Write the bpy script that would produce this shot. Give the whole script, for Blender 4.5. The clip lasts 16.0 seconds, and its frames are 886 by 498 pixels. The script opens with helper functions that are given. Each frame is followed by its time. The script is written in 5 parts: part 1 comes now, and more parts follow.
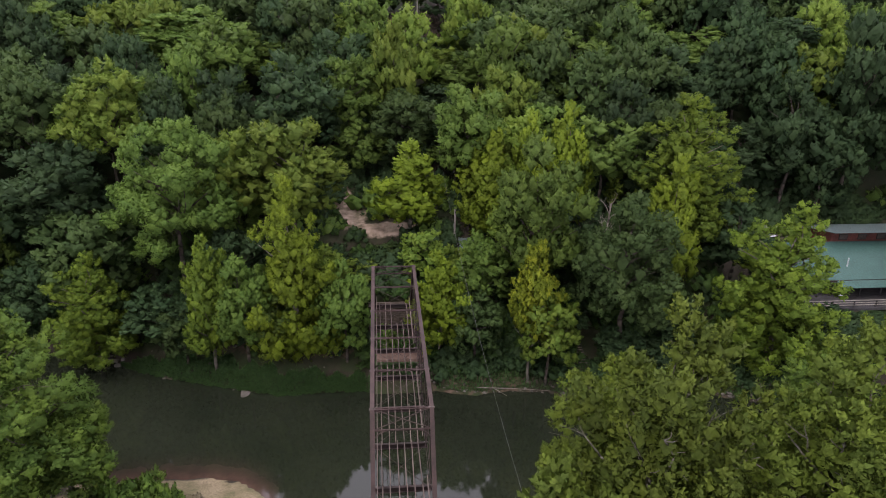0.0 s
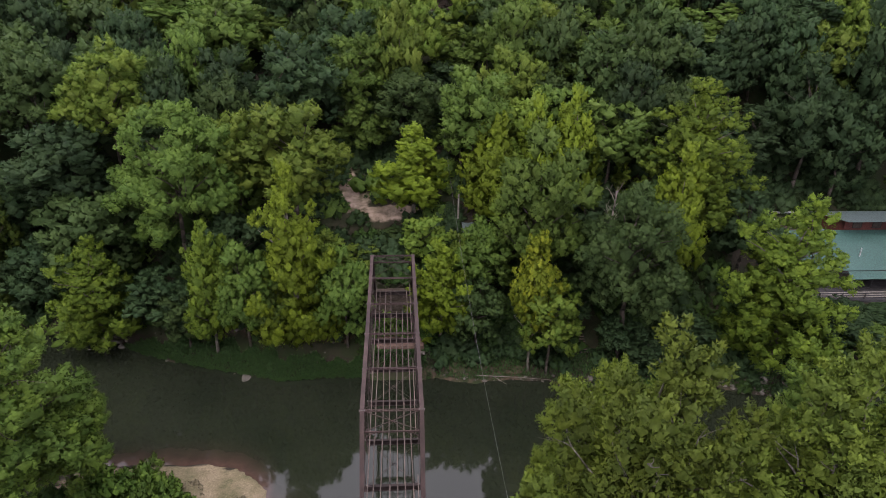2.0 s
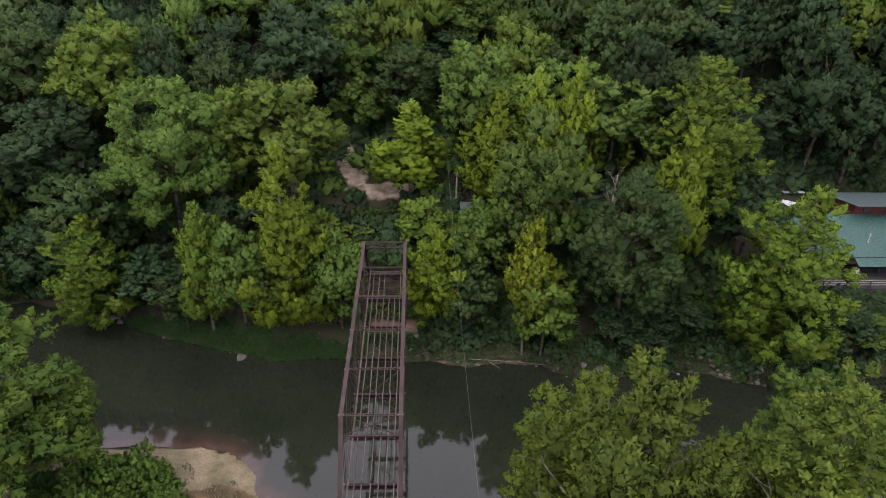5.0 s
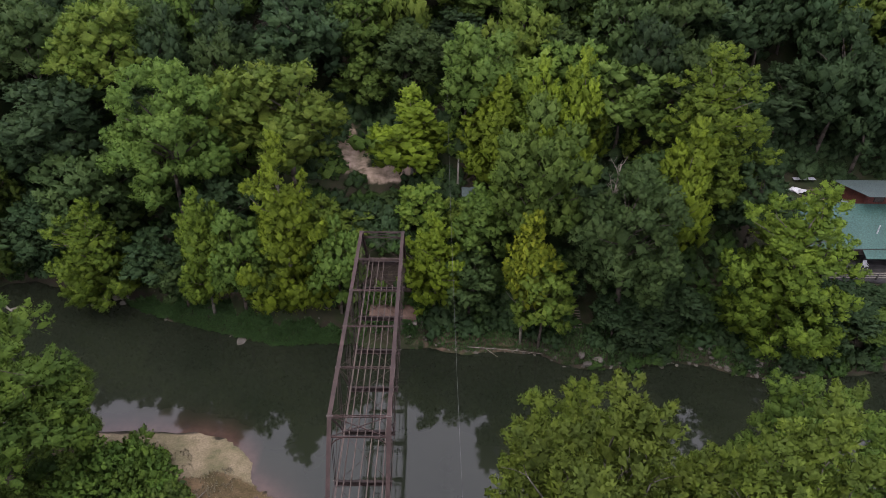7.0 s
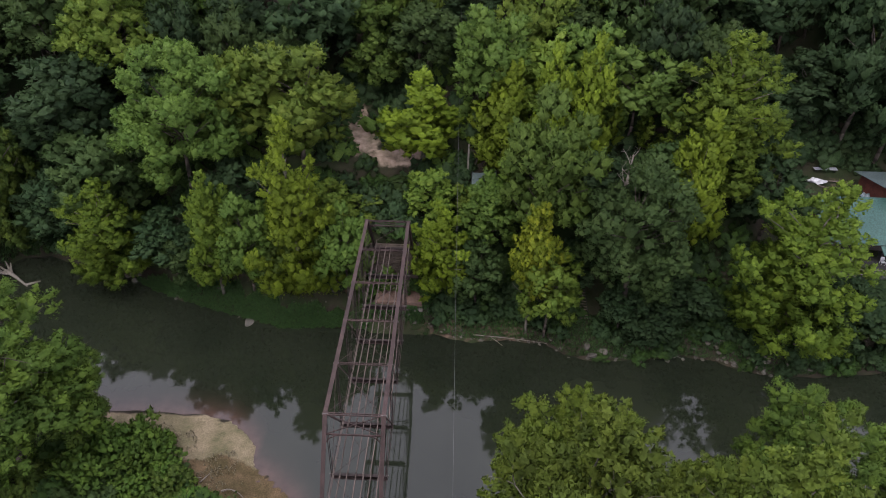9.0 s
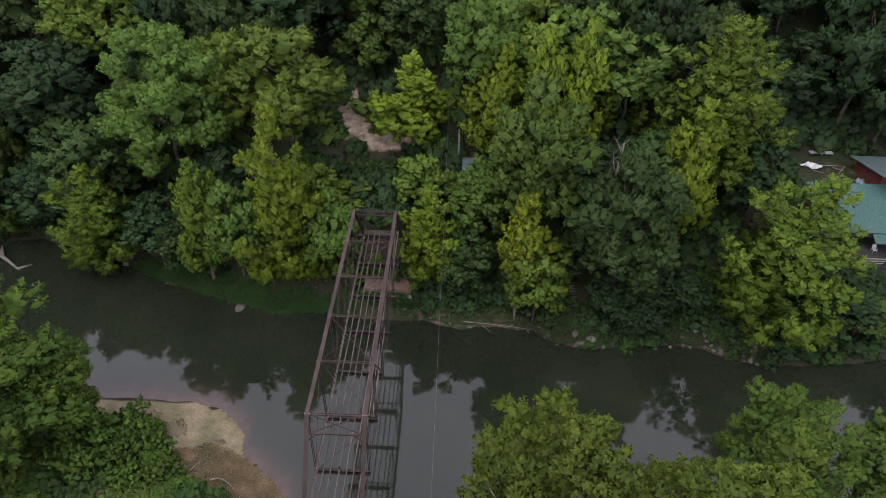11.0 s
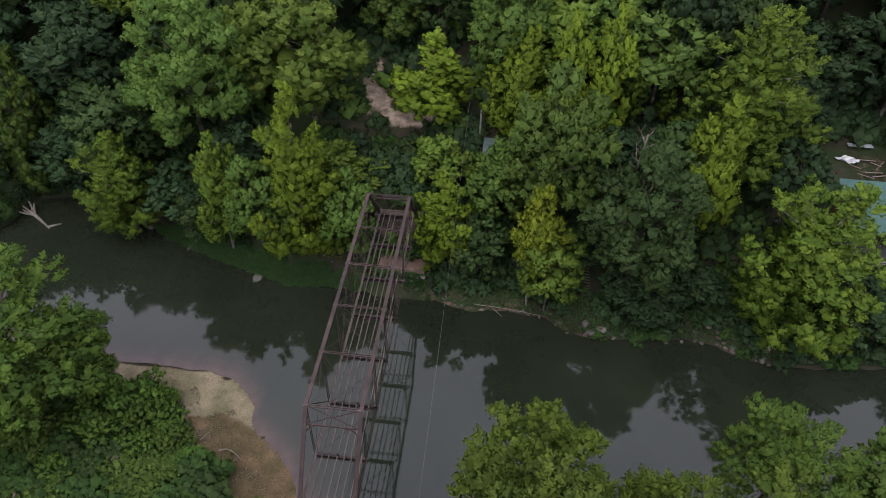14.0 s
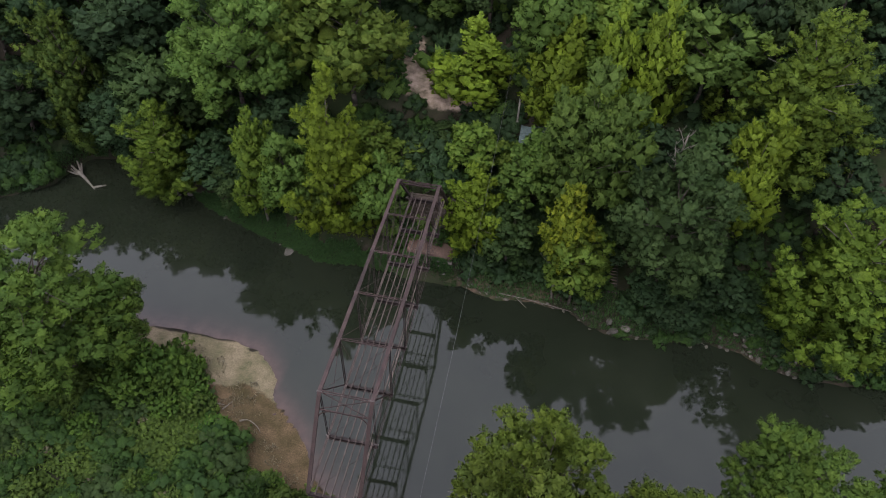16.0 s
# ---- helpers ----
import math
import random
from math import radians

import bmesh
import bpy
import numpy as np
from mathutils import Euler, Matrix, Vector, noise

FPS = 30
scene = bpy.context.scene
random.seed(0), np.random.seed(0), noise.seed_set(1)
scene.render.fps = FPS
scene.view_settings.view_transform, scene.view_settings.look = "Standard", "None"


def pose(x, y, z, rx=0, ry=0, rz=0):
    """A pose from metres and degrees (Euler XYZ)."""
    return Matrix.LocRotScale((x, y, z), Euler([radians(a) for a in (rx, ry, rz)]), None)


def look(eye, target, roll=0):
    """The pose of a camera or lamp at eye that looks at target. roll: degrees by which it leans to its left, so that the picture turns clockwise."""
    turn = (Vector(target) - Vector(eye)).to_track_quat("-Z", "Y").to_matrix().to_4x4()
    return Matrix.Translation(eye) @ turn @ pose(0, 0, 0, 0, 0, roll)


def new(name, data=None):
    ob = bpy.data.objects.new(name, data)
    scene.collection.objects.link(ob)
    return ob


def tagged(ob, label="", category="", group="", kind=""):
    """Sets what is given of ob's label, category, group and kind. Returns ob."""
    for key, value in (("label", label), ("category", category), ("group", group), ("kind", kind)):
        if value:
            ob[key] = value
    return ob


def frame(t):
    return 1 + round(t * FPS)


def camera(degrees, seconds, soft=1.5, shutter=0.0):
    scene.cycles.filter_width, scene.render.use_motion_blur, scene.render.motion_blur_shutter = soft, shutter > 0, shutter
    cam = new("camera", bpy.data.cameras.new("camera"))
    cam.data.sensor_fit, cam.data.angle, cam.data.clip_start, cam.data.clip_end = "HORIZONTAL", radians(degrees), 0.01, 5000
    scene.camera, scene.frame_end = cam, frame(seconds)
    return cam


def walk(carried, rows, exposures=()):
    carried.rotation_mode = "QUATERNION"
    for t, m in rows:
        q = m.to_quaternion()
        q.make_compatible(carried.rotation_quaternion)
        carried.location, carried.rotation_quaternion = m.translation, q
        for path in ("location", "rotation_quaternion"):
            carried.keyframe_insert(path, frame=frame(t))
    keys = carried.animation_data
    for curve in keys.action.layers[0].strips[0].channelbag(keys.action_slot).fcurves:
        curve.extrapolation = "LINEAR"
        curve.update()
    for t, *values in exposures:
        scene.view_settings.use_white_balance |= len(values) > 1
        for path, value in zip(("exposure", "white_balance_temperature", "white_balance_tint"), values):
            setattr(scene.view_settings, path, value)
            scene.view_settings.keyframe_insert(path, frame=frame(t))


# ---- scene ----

cam = camera(65.727, 16.0, soft=0.85)
METRES = 28.743
ROWS = [
    (0.0, 0.0, 0.0, 0.0, -0.0, 0.0, -0.0),
    (0.5, 0.016, 0.009, 0.0242, 0.33, -0.73, -0.16),
    (1.0, 0.032, 0.018, 0.0487, 0.68, -1.47, -0.33),
    (1.5, 0.0482, 0.0272, 0.0737, 1.04, -2.23, -0.49),
    (2.0, 0.0635, 0.036, 0.0992, 1.37, -2.97, -0.66),
    (2.5, 0.0794, 0.045, 0.1244, 1.68, -3.71, -0.82),
    (3.0, 0.095, 0.0534, 0.15, 1.95, -4.46, -0.95),
    (3.5, 0.1102, 0.0622, 0.1758, 2.2, -5.19, -1.06),
    (4.0, 0.1248, 0.0714, 0.2003, 2.43, -5.89, -1.16),
    (6.5, 0.2011, 0.1188, 0.3334, 3.64, -9.73, -1.67),
    (7.0, 0.2157, 0.1287, 0.3597, 4.2, -10.53, -1.91),
    (7.5, 0.2298, 0.1397, 0.3855, 5.61, -11.33, -2.55),
    (8.0, 0.2447, 0.1499, 0.4108, 6.25, -12.12, -2.84),
    (8.5, 0.2586, 0.1593, 0.4358, 6.27, -12.88, -2.84),
    (9.0, 0.2722, 0.1688, 0.4617, 6.27, -13.67, -2.82),
    (11.5, 0.3361, 0.2184, 0.5955, 6.73, -17.65, -2.99),
    (12.0, 0.3492, 0.2287, 0.6224, 6.92, -18.45, -3.06),
    (12.5, 0.362, 0.2397, 0.6502, 7.09, -19.26, -3.14),
    (13.0, 0.3748, 0.2488, 0.6756, 7.3, -20.02, -3.2),
    (13.5, 0.3879, 0.2604, 0.7027, 8.37, -20.86, -3.68),
    (14.0, 0.4004, 0.2728, 0.7294, 10.41, -21.72, -4.58),
    (14.5, 0.4138, 0.2841, 0.7555, 12.06, -22.59, -5.27),
    (15.0, 0.4257, 0.2953, 0.7822, 12.96, -23.47, -5.64),
    (15.5, 0.4391, 0.3071, 0.8069, 14.1, -24.35, -6.11),
    (16.0, 0.4502, 0.3176, 0.8326, 15.3, -25.25, -6.6),
]
walk(cam, [(t, pose(-1.452, -44.647, 49.021, -21.848, -0.986, -5.24) @ pose(METRES * x, METRES * y, METRES * z, 90 + pitch, roll, yaw)) for t, x, y, z, yaw, pitch, roll in ROWS],
     exposures=((0.0, 0.83, 6750, 13), (8.0, 0.70, 6550, 11), (16.0, 0.57, 6350, 7)))

# ---- light ----
world = bpy.data.worlds.new("sky")
scene.world = world
world.use_nodes = True
wn = world.node_tree.nodes
wl = world.node_tree.links
wn.clear()
sky = wn.new("ShaderNodeTexSky")
sky.sky_type = "NISHITA"
sky.sun_disc = False
sky.sun_elevation = radians(62)
sky.sun_rotation = radians(213)
sky.air_density = 1.6
sky.dust_density = 3.0
sky_grey = wn.new("ShaderNodeHueSaturation")
sky_grey.inputs["Saturation"].default_value = 0.35
overcast = wn.new("ShaderNodeMix")
overcast.data_type = "RGBA"
overcast.inputs[0].default_value = 0.7
overcast.inputs[7].default_value = (13.4, 12.9, 15.5, 1)
sky_bg = wn.new("ShaderNodeBackground")
sky_bg.inputs["Strength"].default_value = 0.15
sky_out = wn.new("ShaderNodeOutputWorld")
wl.new(sky.outputs["Color"], sky_grey.inputs["Color"])
wl.new(sky_grey.outputs["Color"], overcast.inputs[6])
wl.new(overcast.outputs[2], sky_bg.inputs["Color"])
wl.new(sky_bg.outputs["Background"], sky_out.inputs["Surface"])

sun = new("sun", bpy.data.lights.new("sun", "SUN"))
sun.data.energy = 1.0
sun.data.angle = radians(40)
sun.data.color = (1.0, 0.95, 0.86)
sun.matrix_world = look((-26, -40, 90), (0, 0, 0))


# ---- materials ----
def material(name):
    m = bpy.data.materials.new(name)
    m.use_nodes = True
    nt = m.node_tree
    return m, nt.nodes, nt.links, nt.nodes["Principled BSDF"]


def noise_tex(n, l, scale, detail=4.0, coords="Object", rough=0.6):
    tc = n.new("ShaderNodeTexCoord")
    tex = n.new("ShaderNodeTexNoise")
    tex.inputs["Scale"].default_value = scale
    tex.inputs["Detail"].default_value = detail
    tex.inputs["Roughness"].default_value = rough
    l.new(tc.outputs[coords], tex.inputs["Vector"])
    return tex


def ramp(n, l, source, stops):
    r = n.new("ShaderNodeValToRGB")
    while len(r.color_ramp.elements) < len(stops):
        r.color_ramp.elements.new(0.5)
    for e, (p, c) in zip(r.color_ramp.elements, stops):
        e.position, e.color = p, (*c, 1)
    l.new(source, r.inputs["Fac"])
    return r


def mix(n, l, fac, a, b, blend="MIX"):
    m = n.new("ShaderNodeMix")
    m.data_type, m.blend_type = "RGBA", blend
    for key, v in (("Factor", fac), ("A", a), ("B", b)):
        sock = m.inputs[{"Factor": 0, "A": 6, "B": 7}[key]]
        if isinstance(v, bpy.types.NodeSocket):
            l.new(v, sock)
        elif isinstance(v, tuple):
            sock.default_value = (*v, 1)
        else:
            sock.default_value = v
    return m.outputs[2]


def bump(n, l, height, strength, distance, bsdf):
    b = n.new("ShaderNodeBump")
    b.inputs["Strength"].default_value = strength
    b.inputs["Distance"].default_value = distance
    l.new(height, b.inputs["Height"])
    l.new(b.outputs["Normal"], bsdf.inputs["Normal"])


def mottled(name, dark, light, scale=3.0, fine=25.0, rough=0.8, metal=0.0, relief=0.02, spec=0.3, jitter=0.0):
    """A surface with two scales of variation and a fine relief."""
    m, n, l, b = material(name)
    big, small = noise_tex(n, l, scale), noise_tex(n, l, fine, 6.0)
    r = ramp(n, l, big.outputs["Fac"], ((0.3, dark), (0.7, light)))
    s = ramp(n, l, small.outputs["Fac"], ((0.3, (0.55, 0.55, 0.55)), (0.7, (1.35, 1.35, 1.35))))
    col = mix(n, l, 1.0, r.outputs["Color"], s.outputs["Color"], "MULTIPLY")
    if jitter:
        info = n.new("ShaderNodeObjectInfo")
        v = n.new("ShaderNodeMapRange")
        v.inputs["To Min"].default_value, v.inputs["To Max"].default_value = 1 - jitter, 1 + jitter
        l.new(info.outputs["Random"], v.inputs["Value"])
        h = n.new("ShaderNodeHueSaturation")
        l.new(v.outputs["Result"], h.inputs["Value"])
        l.new(col, h.inputs["Color"])
        col = h.outputs["Color"]
    l.new(col, b.inputs["Base Color"])
    b.inputs["Roughness"].default_value, b.inputs["Metallic"].default_value = rough, metal
    b.inputs["Specular IOR Level"].default_value = spec
    bump(n, l, small.outputs["Fac"], 0.6, relief, b)
    return m


def leaf_material(name, base, tip, spread=0.2):
    """Leaves: tone by tuft, by leaf and by tree, with light coming through."""
    m, n, l, b = material(name)
    tone = n.new("ShaderNodeAttribute")
    tone.attribute_name = "tone"
    geo, info = n.new("ShaderNodeNewGeometry"), n.new("ShaderNodeObjectInfo")
    col = mix(n, l, tone.outputs["Fac"], base, tip)
    v = n.new("ShaderNodeMath")
    v.operation = "MULTIPLY"
    for i, (source, amount) in enumerate(((geo.outputs["Random Per Island"], 0.06), (info.outputs["Random"], spread))):
        vary = n.new("ShaderNodeMapRange")
        vary.inputs["To Min"].default_value, vary.inputs["To Max"].default_value = 1 - amount, 1 + amount
        l.new(source, vary.inputs["Value"])
        l.new(vary.outputs["Result"], v.inputs[i])
    hue = n.new("ShaderNodeMapRange")
    hue.inputs["To Min"].default_value, hue.inputs["To Max"].default_value = 0.496, 0.506
    l.new(info.outputs["Random"], hue.inputs["Value"])
    speckle = n.new("ShaderNodeMapRange")
    speckle.inputs["From Min"].default_value, speckle.inputs["From Max"].default_value = 0.3, 0.7
    speckle.inputs["To Min"].default_value, speckle.inputs["To Max"].default_value = 0.74, 1.26
    l.new(noise_tex(n, l, 4.5, 2.0).outputs["Fac"], speckle.inputs["Value"])
    leafy = n.new("ShaderNodeMath")
    leafy.operation = "MULTIPLY"
    l.new(v.outputs["Value"], leafy.inputs[0])
    l.new(speckle.outputs["Result"], leafy.inputs[1])
    h = n.new("ShaderNodeHueSaturation")
    h.inputs["Saturation"].default_value = 0.99
    l.new(leafy.outputs["Value"], h.inputs["Value"])
    l.new(hue.outputs["Result"], h.inputs["Hue"])
    l.new(col, h.inputs["Color"])
    l.new(h.outputs["Color"], b.inputs["Base Color"])
    b.inputs["Roughness"].default_value = 0.65
    b.inputs["Specular IOR Level"].default_value = 0.12
    tr = n.new("ShaderNodeBsdfTranslucent")
    l.new(h.outputs["Color"], tr.inputs["Color"])
    mx = n.new("ShaderNodeMixShader")
    mx.inputs["Fac"].default_value = 0.42
    l.new(b.outputs["BSDF"], mx.inputs[1])
    l.new(tr.outputs["BSDF"], mx.inputs[2])
    l.new(mx.outputs["Shader"], n["Material Output"].inputs["Surface"])
    return m


LEAF = {
    "sycamore": leaf_material("sycamore_leaf", (0.075, 0.119, 0.017), (0.130, 0.186, 0.021)),
    "maple": leaf_material("maple_leaf", (0.062, 0.106, 0.021), (0.100, 0.155, 0.029)),
    "oak": leaf_material("oak_leaf", (0.023, 0.045, 0.018), (0.042, 0.072, 0.027)),
    "walnut": leaf_material("walnut_leaf", (0.081, 0.129, 0.020), (0.129, 0.178, 0.027)),
    "elm": leaf_material("elm_leaf", (0.037, 0.065, 0.020), (0.055, 0.087, 0.025)),
    "ash": leaf_material("ash_leaf", (0.052, 0.090, 0.017), (0.093, 0.139, 0.020)),
    "gold": leaf_material("turning_leaf", (0.122, 0.172, 0.017), (0.237, 0.284, 0.022)),
    "linden": leaf_material("linden_leaf", (0.052, 0.091, 0.019), (0.103, 0.149, 0.023)),
    "boxelder": leaf_material("boxelder_leaf", (0.062, 0.092, 0.015), (0.106, 0.143, 0.019)),
    "bright": leaf_material("bright_sycamore_leaf", (0.108, 0.159, 0.016), (0.168, 0.236, 0.019)),
    "russet": leaf_material("russet_leaf", (0.078, 0.066, 0.026), (0.120, 0.100, 0.042)),
    "brown": leaf_material("brown_twig_leaf", (0.063, 0.050, 0.040), (0.107, 0.083, 0.068)),
    "dry": leaf_material("dry_blade", (0.107, 0.094, 0.063), (0.188, 0.164, 0.112)),
    "bush": leaf_material("bush_leaf", (0.050, 0.092, 0.017), (0.092, 0.151, 0.023)),
    "lawn": leaf_material("lawn_blade", (0.040, 0.088, 0.013), (0.066, 0.128, 0.018)),
    "hackberry": leaf_material("hackberry_leaf", (0.076, 0.113, 0.017), (0.127, 0.170, 0.022)),
    "shrub": leaf_material("shrub_leaf", (0.027, 0.057, 0.015), (0.052, 0.098, 0.020)),
    "weed": leaf_material("weed_leaf", (0.054, 0.087, 0.019), (0.101, 0.151, 0.027)),
    "grass": leaf_material("grass_blade", (0.026, 0.056, 0.020), (0.048, 0.088, 0.026)),
}
pale_bark = mottled("pale_bark", (0.05, 0.046, 0.036), (0.14, 0.128, 0.105), 1.2, 14, 0.85, relief=0.03)
brown_bark = mottled("brown_bark", (0.030, 0.024, 0.018), (0.075, 0.062, 0.050), 2.0, 18, 0.9, relief=0.04)
dead_wood = mottled("bleached_wood", (0.10, 0.086, 0.072), (0.21, 0.185, 0.16), 2.0, 22, 0.85, relief=0.02)
rust = mottled("rusty_iron", (0.018, 0.0105, 0.0095), (0.043, 0.026, 0.0235), 0.8, 9, 0.75, 0.15, 0.01, jitter=0.2)
dark_rust = mottled("dark_rusty_iron", (0.012, 0.009, 0.0085), (0.030, 0.019, 0.018), 0.8, 9, 0.75, 0.15, 0.01, jitter=0.2)
tan_rust = mottled("weathered_stringer_iron", (0.043, 0.032, 0.028), (0.094, 0.072, 0.060), 0.9, 10, 0.8, 0.05, 0.01, jitter=0.2)
pin_steel = mottled("worn_pin_steel", (0.05, 0.042, 0.04), (0.11, 0.095, 0.09), 4, 30, 0.6, 0.3, 0.01)
slab_concrete = mottled("rust_stained_concrete", (0.066, 0.041, 0.031), (0.118, 0.075, 0.058), 0.7, 8, 0.9, relief=0.02)
stone = mottled("limestone_block", (0.030, 0.024, 0.018), (0.066, 0.051, 0.039), 0.9, 9, 0.9, relief=0.04, jitter=0.25)
rock_mat = mottled("river_rock", (0.045, 0.04, 0.034), (0.13, 0.115, 0.10), 0.8, 7, 0.85, relief=0.05, jitter=0.4)
roof_metal = mottled("turquoise_roof_metal", (0.028, 0.066, 0.057), (0.038, 0.082, 0.071), 0.35, 5, 0.5, 0.0, 0.004, 0.25)
grey_roof = mottled("grey_green_roof_metal", (0.055, 0.078, 0.078), (0.08, 0.105, 0.105), 0.35, 5, 0.5, 0.0, 0.004, 0.4)
red_wall = mottled("dark_red_board", (0.07, 0.022, 0.018), (0.13, 0.04, 0.03), 1.0, 14, 0.8, relief=0.01, jitter=0.15)
deck_wood = mottled("weathered_deck_board", (0.10, 0.075, 0.065), (0.20, 0.155, 0.14), 1.0, 16, 0.85, relief=0.01, jitter=0.2)
# grey wood, darkened further to put the overhang's shade on the deck
grey_wood = mottled("grey_wood", (0.017, 0.016, 0.0165), (0.038, 0.036, 0.037), 1.0, 16, 0.85, relief=0.01, jitter=0.2)
white_paint = mottled("white_paint", (0.3, 0.3, 0.32), (0.5, 0.5, 0.52), 1.5, 18, 0.6, relief=0.004)
bench_paint = mottled("pale_grey_bench_paint", (0.22, 0.22, 0.25), (0.34, 0.34, 0.37), 1.5, 18, 0.7, relief=0.004)
blue_tarp = mottled("grey_blue_canvas", (0.10, 0.13, 0.15), (0.17, 0.20, 0.22), 1.5, 18, 0.8, relief=0.01)
# shade put into the colour: walls below the porch roof, upper panes
shade_tone = mottled("painted_shade_tone", (0.04, 0.035, 0.03), (0.07, 0.06, 0.055), 1, 12, 0.9)
shed_blue = mottled("blue_grey_siding", (0.13, 0.17, 0.19), (0.20, 0.25, 0.27), 1, 12, 0.7, relief=0.01)
pole_wood = mottled("utility_pole_wood", (0.11, 0.10, 0.085), (0.20, 0.18, 0.16), 1, 14, 0.9)
cable_mat = mottled("cable_aluminium", (0.07, 0.07, 0.07), (0.13, 0.13, 0.13), 1, 9, 0.5, 0.4, 0.001)


def ground_material():
    m, n, l, b = material("forest_ground")
    big, mid, fine = noise_tex(n, l, 0.12), noise_tex(n, l, 0.9, 6), noise_tex(n, l, 7.0, 8)
    litter = ramp(n, l, mid.outputs["Fac"], ((0.3, (0.016, 0.013, 0.009)), (0.7, (0.038, 0.031, 0.021))))
    moss = ramp(n, l, fine.outputs["Fac"], ((0.3, (0.009, 0.018, 0.006)), (0.7, (0.022, 0.033, 0.010))))
    cover = ramp(n, l, big.outputs["Fac"], ((0.38, (0, 0, 0)), (0.6, (1, 1, 1))))
    col = mix(n, l, cover.outputs["Color"], litter.outputs["Color"], moss.outputs["Color"])
    layers = (
        ("sand", ((0.3, (0.085, 0.070, 0.046)), (0.7, (0.172, 0.145, 0.096))), fine),
        ("dirt", ((0.3, (0.13, 0.096, 0.076)), (0.7, (0.25, 0.20, 0.162))), mid),
        ("clay", ((0.3, (0.055, 0.037, 0.029)), (0.7, (0.108, 0.074, 0.058))), mid),
        ("gravel", ((0.3, (0.040, 0.028, 0.016)), (0.7, (0.112, 0.080, 0.046))), fine),
        ("mud", ((0.3, (0.012, 0.010, 0.008)), (0.7, (0.032, 0.025, 0.019))), fine),
    )
    for key, stops, tex in layers:
        a = n.new("ShaderNodeAttribute")
        a.attribute_name = key
        edge = n.new("ShaderNodeMath")
        edge.operation = "MULTIPLY_ADD"
        l.new(mid.outputs["Fac"], edge.inputs[0])
        edge.inputs[1].default_value = 0.8
        edge.inputs[2].default_value = -0.4
        s = n.new("ShaderNodeMath")
        s.operation = "ADD"
        l.new(edge.outputs["Value"], s.inputs[0])
        l.new(a.outputs["Fac"], s.inputs[1])
        step = ramp(n, l, s.outputs["Value"], ((0.35, (0, 0, 0)), (0.6, (1, 1, 1))))
        c = ramp(n, l, tex.outputs["Fac"], stops)
        patch = ramp(n, l, noise_tex(n, l, 0.45, 5).outputs["Fac"], ((0.36, (0.6, 0.66, 0.52)), (0.62, (1.2, 1.15, 1.12))))
        tinted = mix(n, l, 1.0, c.outputs["Color"], patch.outputs["Color"], "MULTIPLY")
        col = mix(n, l, step.outputs["Color"], col, tinted)
    l.new(col, b.inputs["Base Color"])
    b.inputs["Roughness"].default_value = 0.95
    b.inputs["Specular IOR Level"].default_value = 0.15
    bump(n, l, fine.outputs["Fac"], 0.8, 0.06, b)
    return m


def water_material():
    m, n, l, b = material("river_water")
    big = noise_tex(n, l, 0.08, 3)
    a = n.new("ShaderNodeAttribute")
    a.attribute_name = "shallow"
    deep = ramp(n, l, big.outputs["Fac"], ((0.35, (0.0085, 0.011, 0.0068)), (0.7, (0.014, 0.0168, 0.0105))))
    bed = ramp(n, l, noise_tex(n, l, 0.6, 6).outputs["Fac"], ((0.35, (0.034, 0.020, 0.016)), (0.7, (0.06, 0.036, 0.028))))
    col = mix(n, l, a.outputs["Fac"], deep.outputs["Color"], bed.outputs["Color"])
    l.new(col, b.inputs["Base Color"])
    b.inputs["Roughness"].default_value = 0.035
    b.inputs["IOR"].default_value = 1.38
    b.inputs["Specular IOR Level"].default_value = 0.5
    ripple = noise_tex(n, l, 0.9, 5)
    bump(n, l, ripple.outputs["Fac"], 0.10, 0.03, b)
    return m


ground_mat, water_mat = ground_material(), water_material()


# ---- building helpers ----
def part(name, bm, mat, parent=None, label="", smooth=False):
    """Links a bmesh as one mesh object, under a thing or part where one is given."""
    me = bpy.data.meshes.new(name)
    bm.to_mesh(me)
    bm.free()
    me.materials.append(mat)
    if smooth:
        me.shade_smooth()
    ob = new(name, me)
    ob.parent = parent
    return tagged(ob, label)


def shared(name, me, parent, m=None):
    """Another object on a mesh that exists already."""
    ob = new(name, me)
    ob.parent = parent
    if m is not None:
        ob.matrix_basis = m
    return ob


def raw_mesh(name, verts, faces, mat, tone=None, smooth=False, normals=None):
    """A mesh from arrays of corners and of faces with the same number of corners."""
    me = bpy.data.meshes.new(name)
    verts, faces = np.asarray(verts, np.float32), np.asarray(faces, np.int32)
    k = faces.shape[1]
    me.vertices.add(len(verts))
    me.vertices.foreach_set("co", verts.ravel())
    me.loops.add(faces.size)
    me.loops.foreach_set("vertex_index", faces.ravel())
    me.polygons.add(len(faces))
    me.polygons.foreach_set("loop_start", np.arange(0, faces.size, k, dtype=np.int32))
    me.materials.append(mat)
    if tone is not None:
        me.attributes.new("tone", "FLOAT", "POINT").data.foreach_set("value", np.asarray(tone, np.float32))
    me.update(calc_edges=True)
    me.polygons.foreach_set("use_smooth", np.full(len(faces), smooth or normals is not None))
    if normals is not None:
        me.normals_split_custom_set_from_vertices(normals.tolist())
    return me


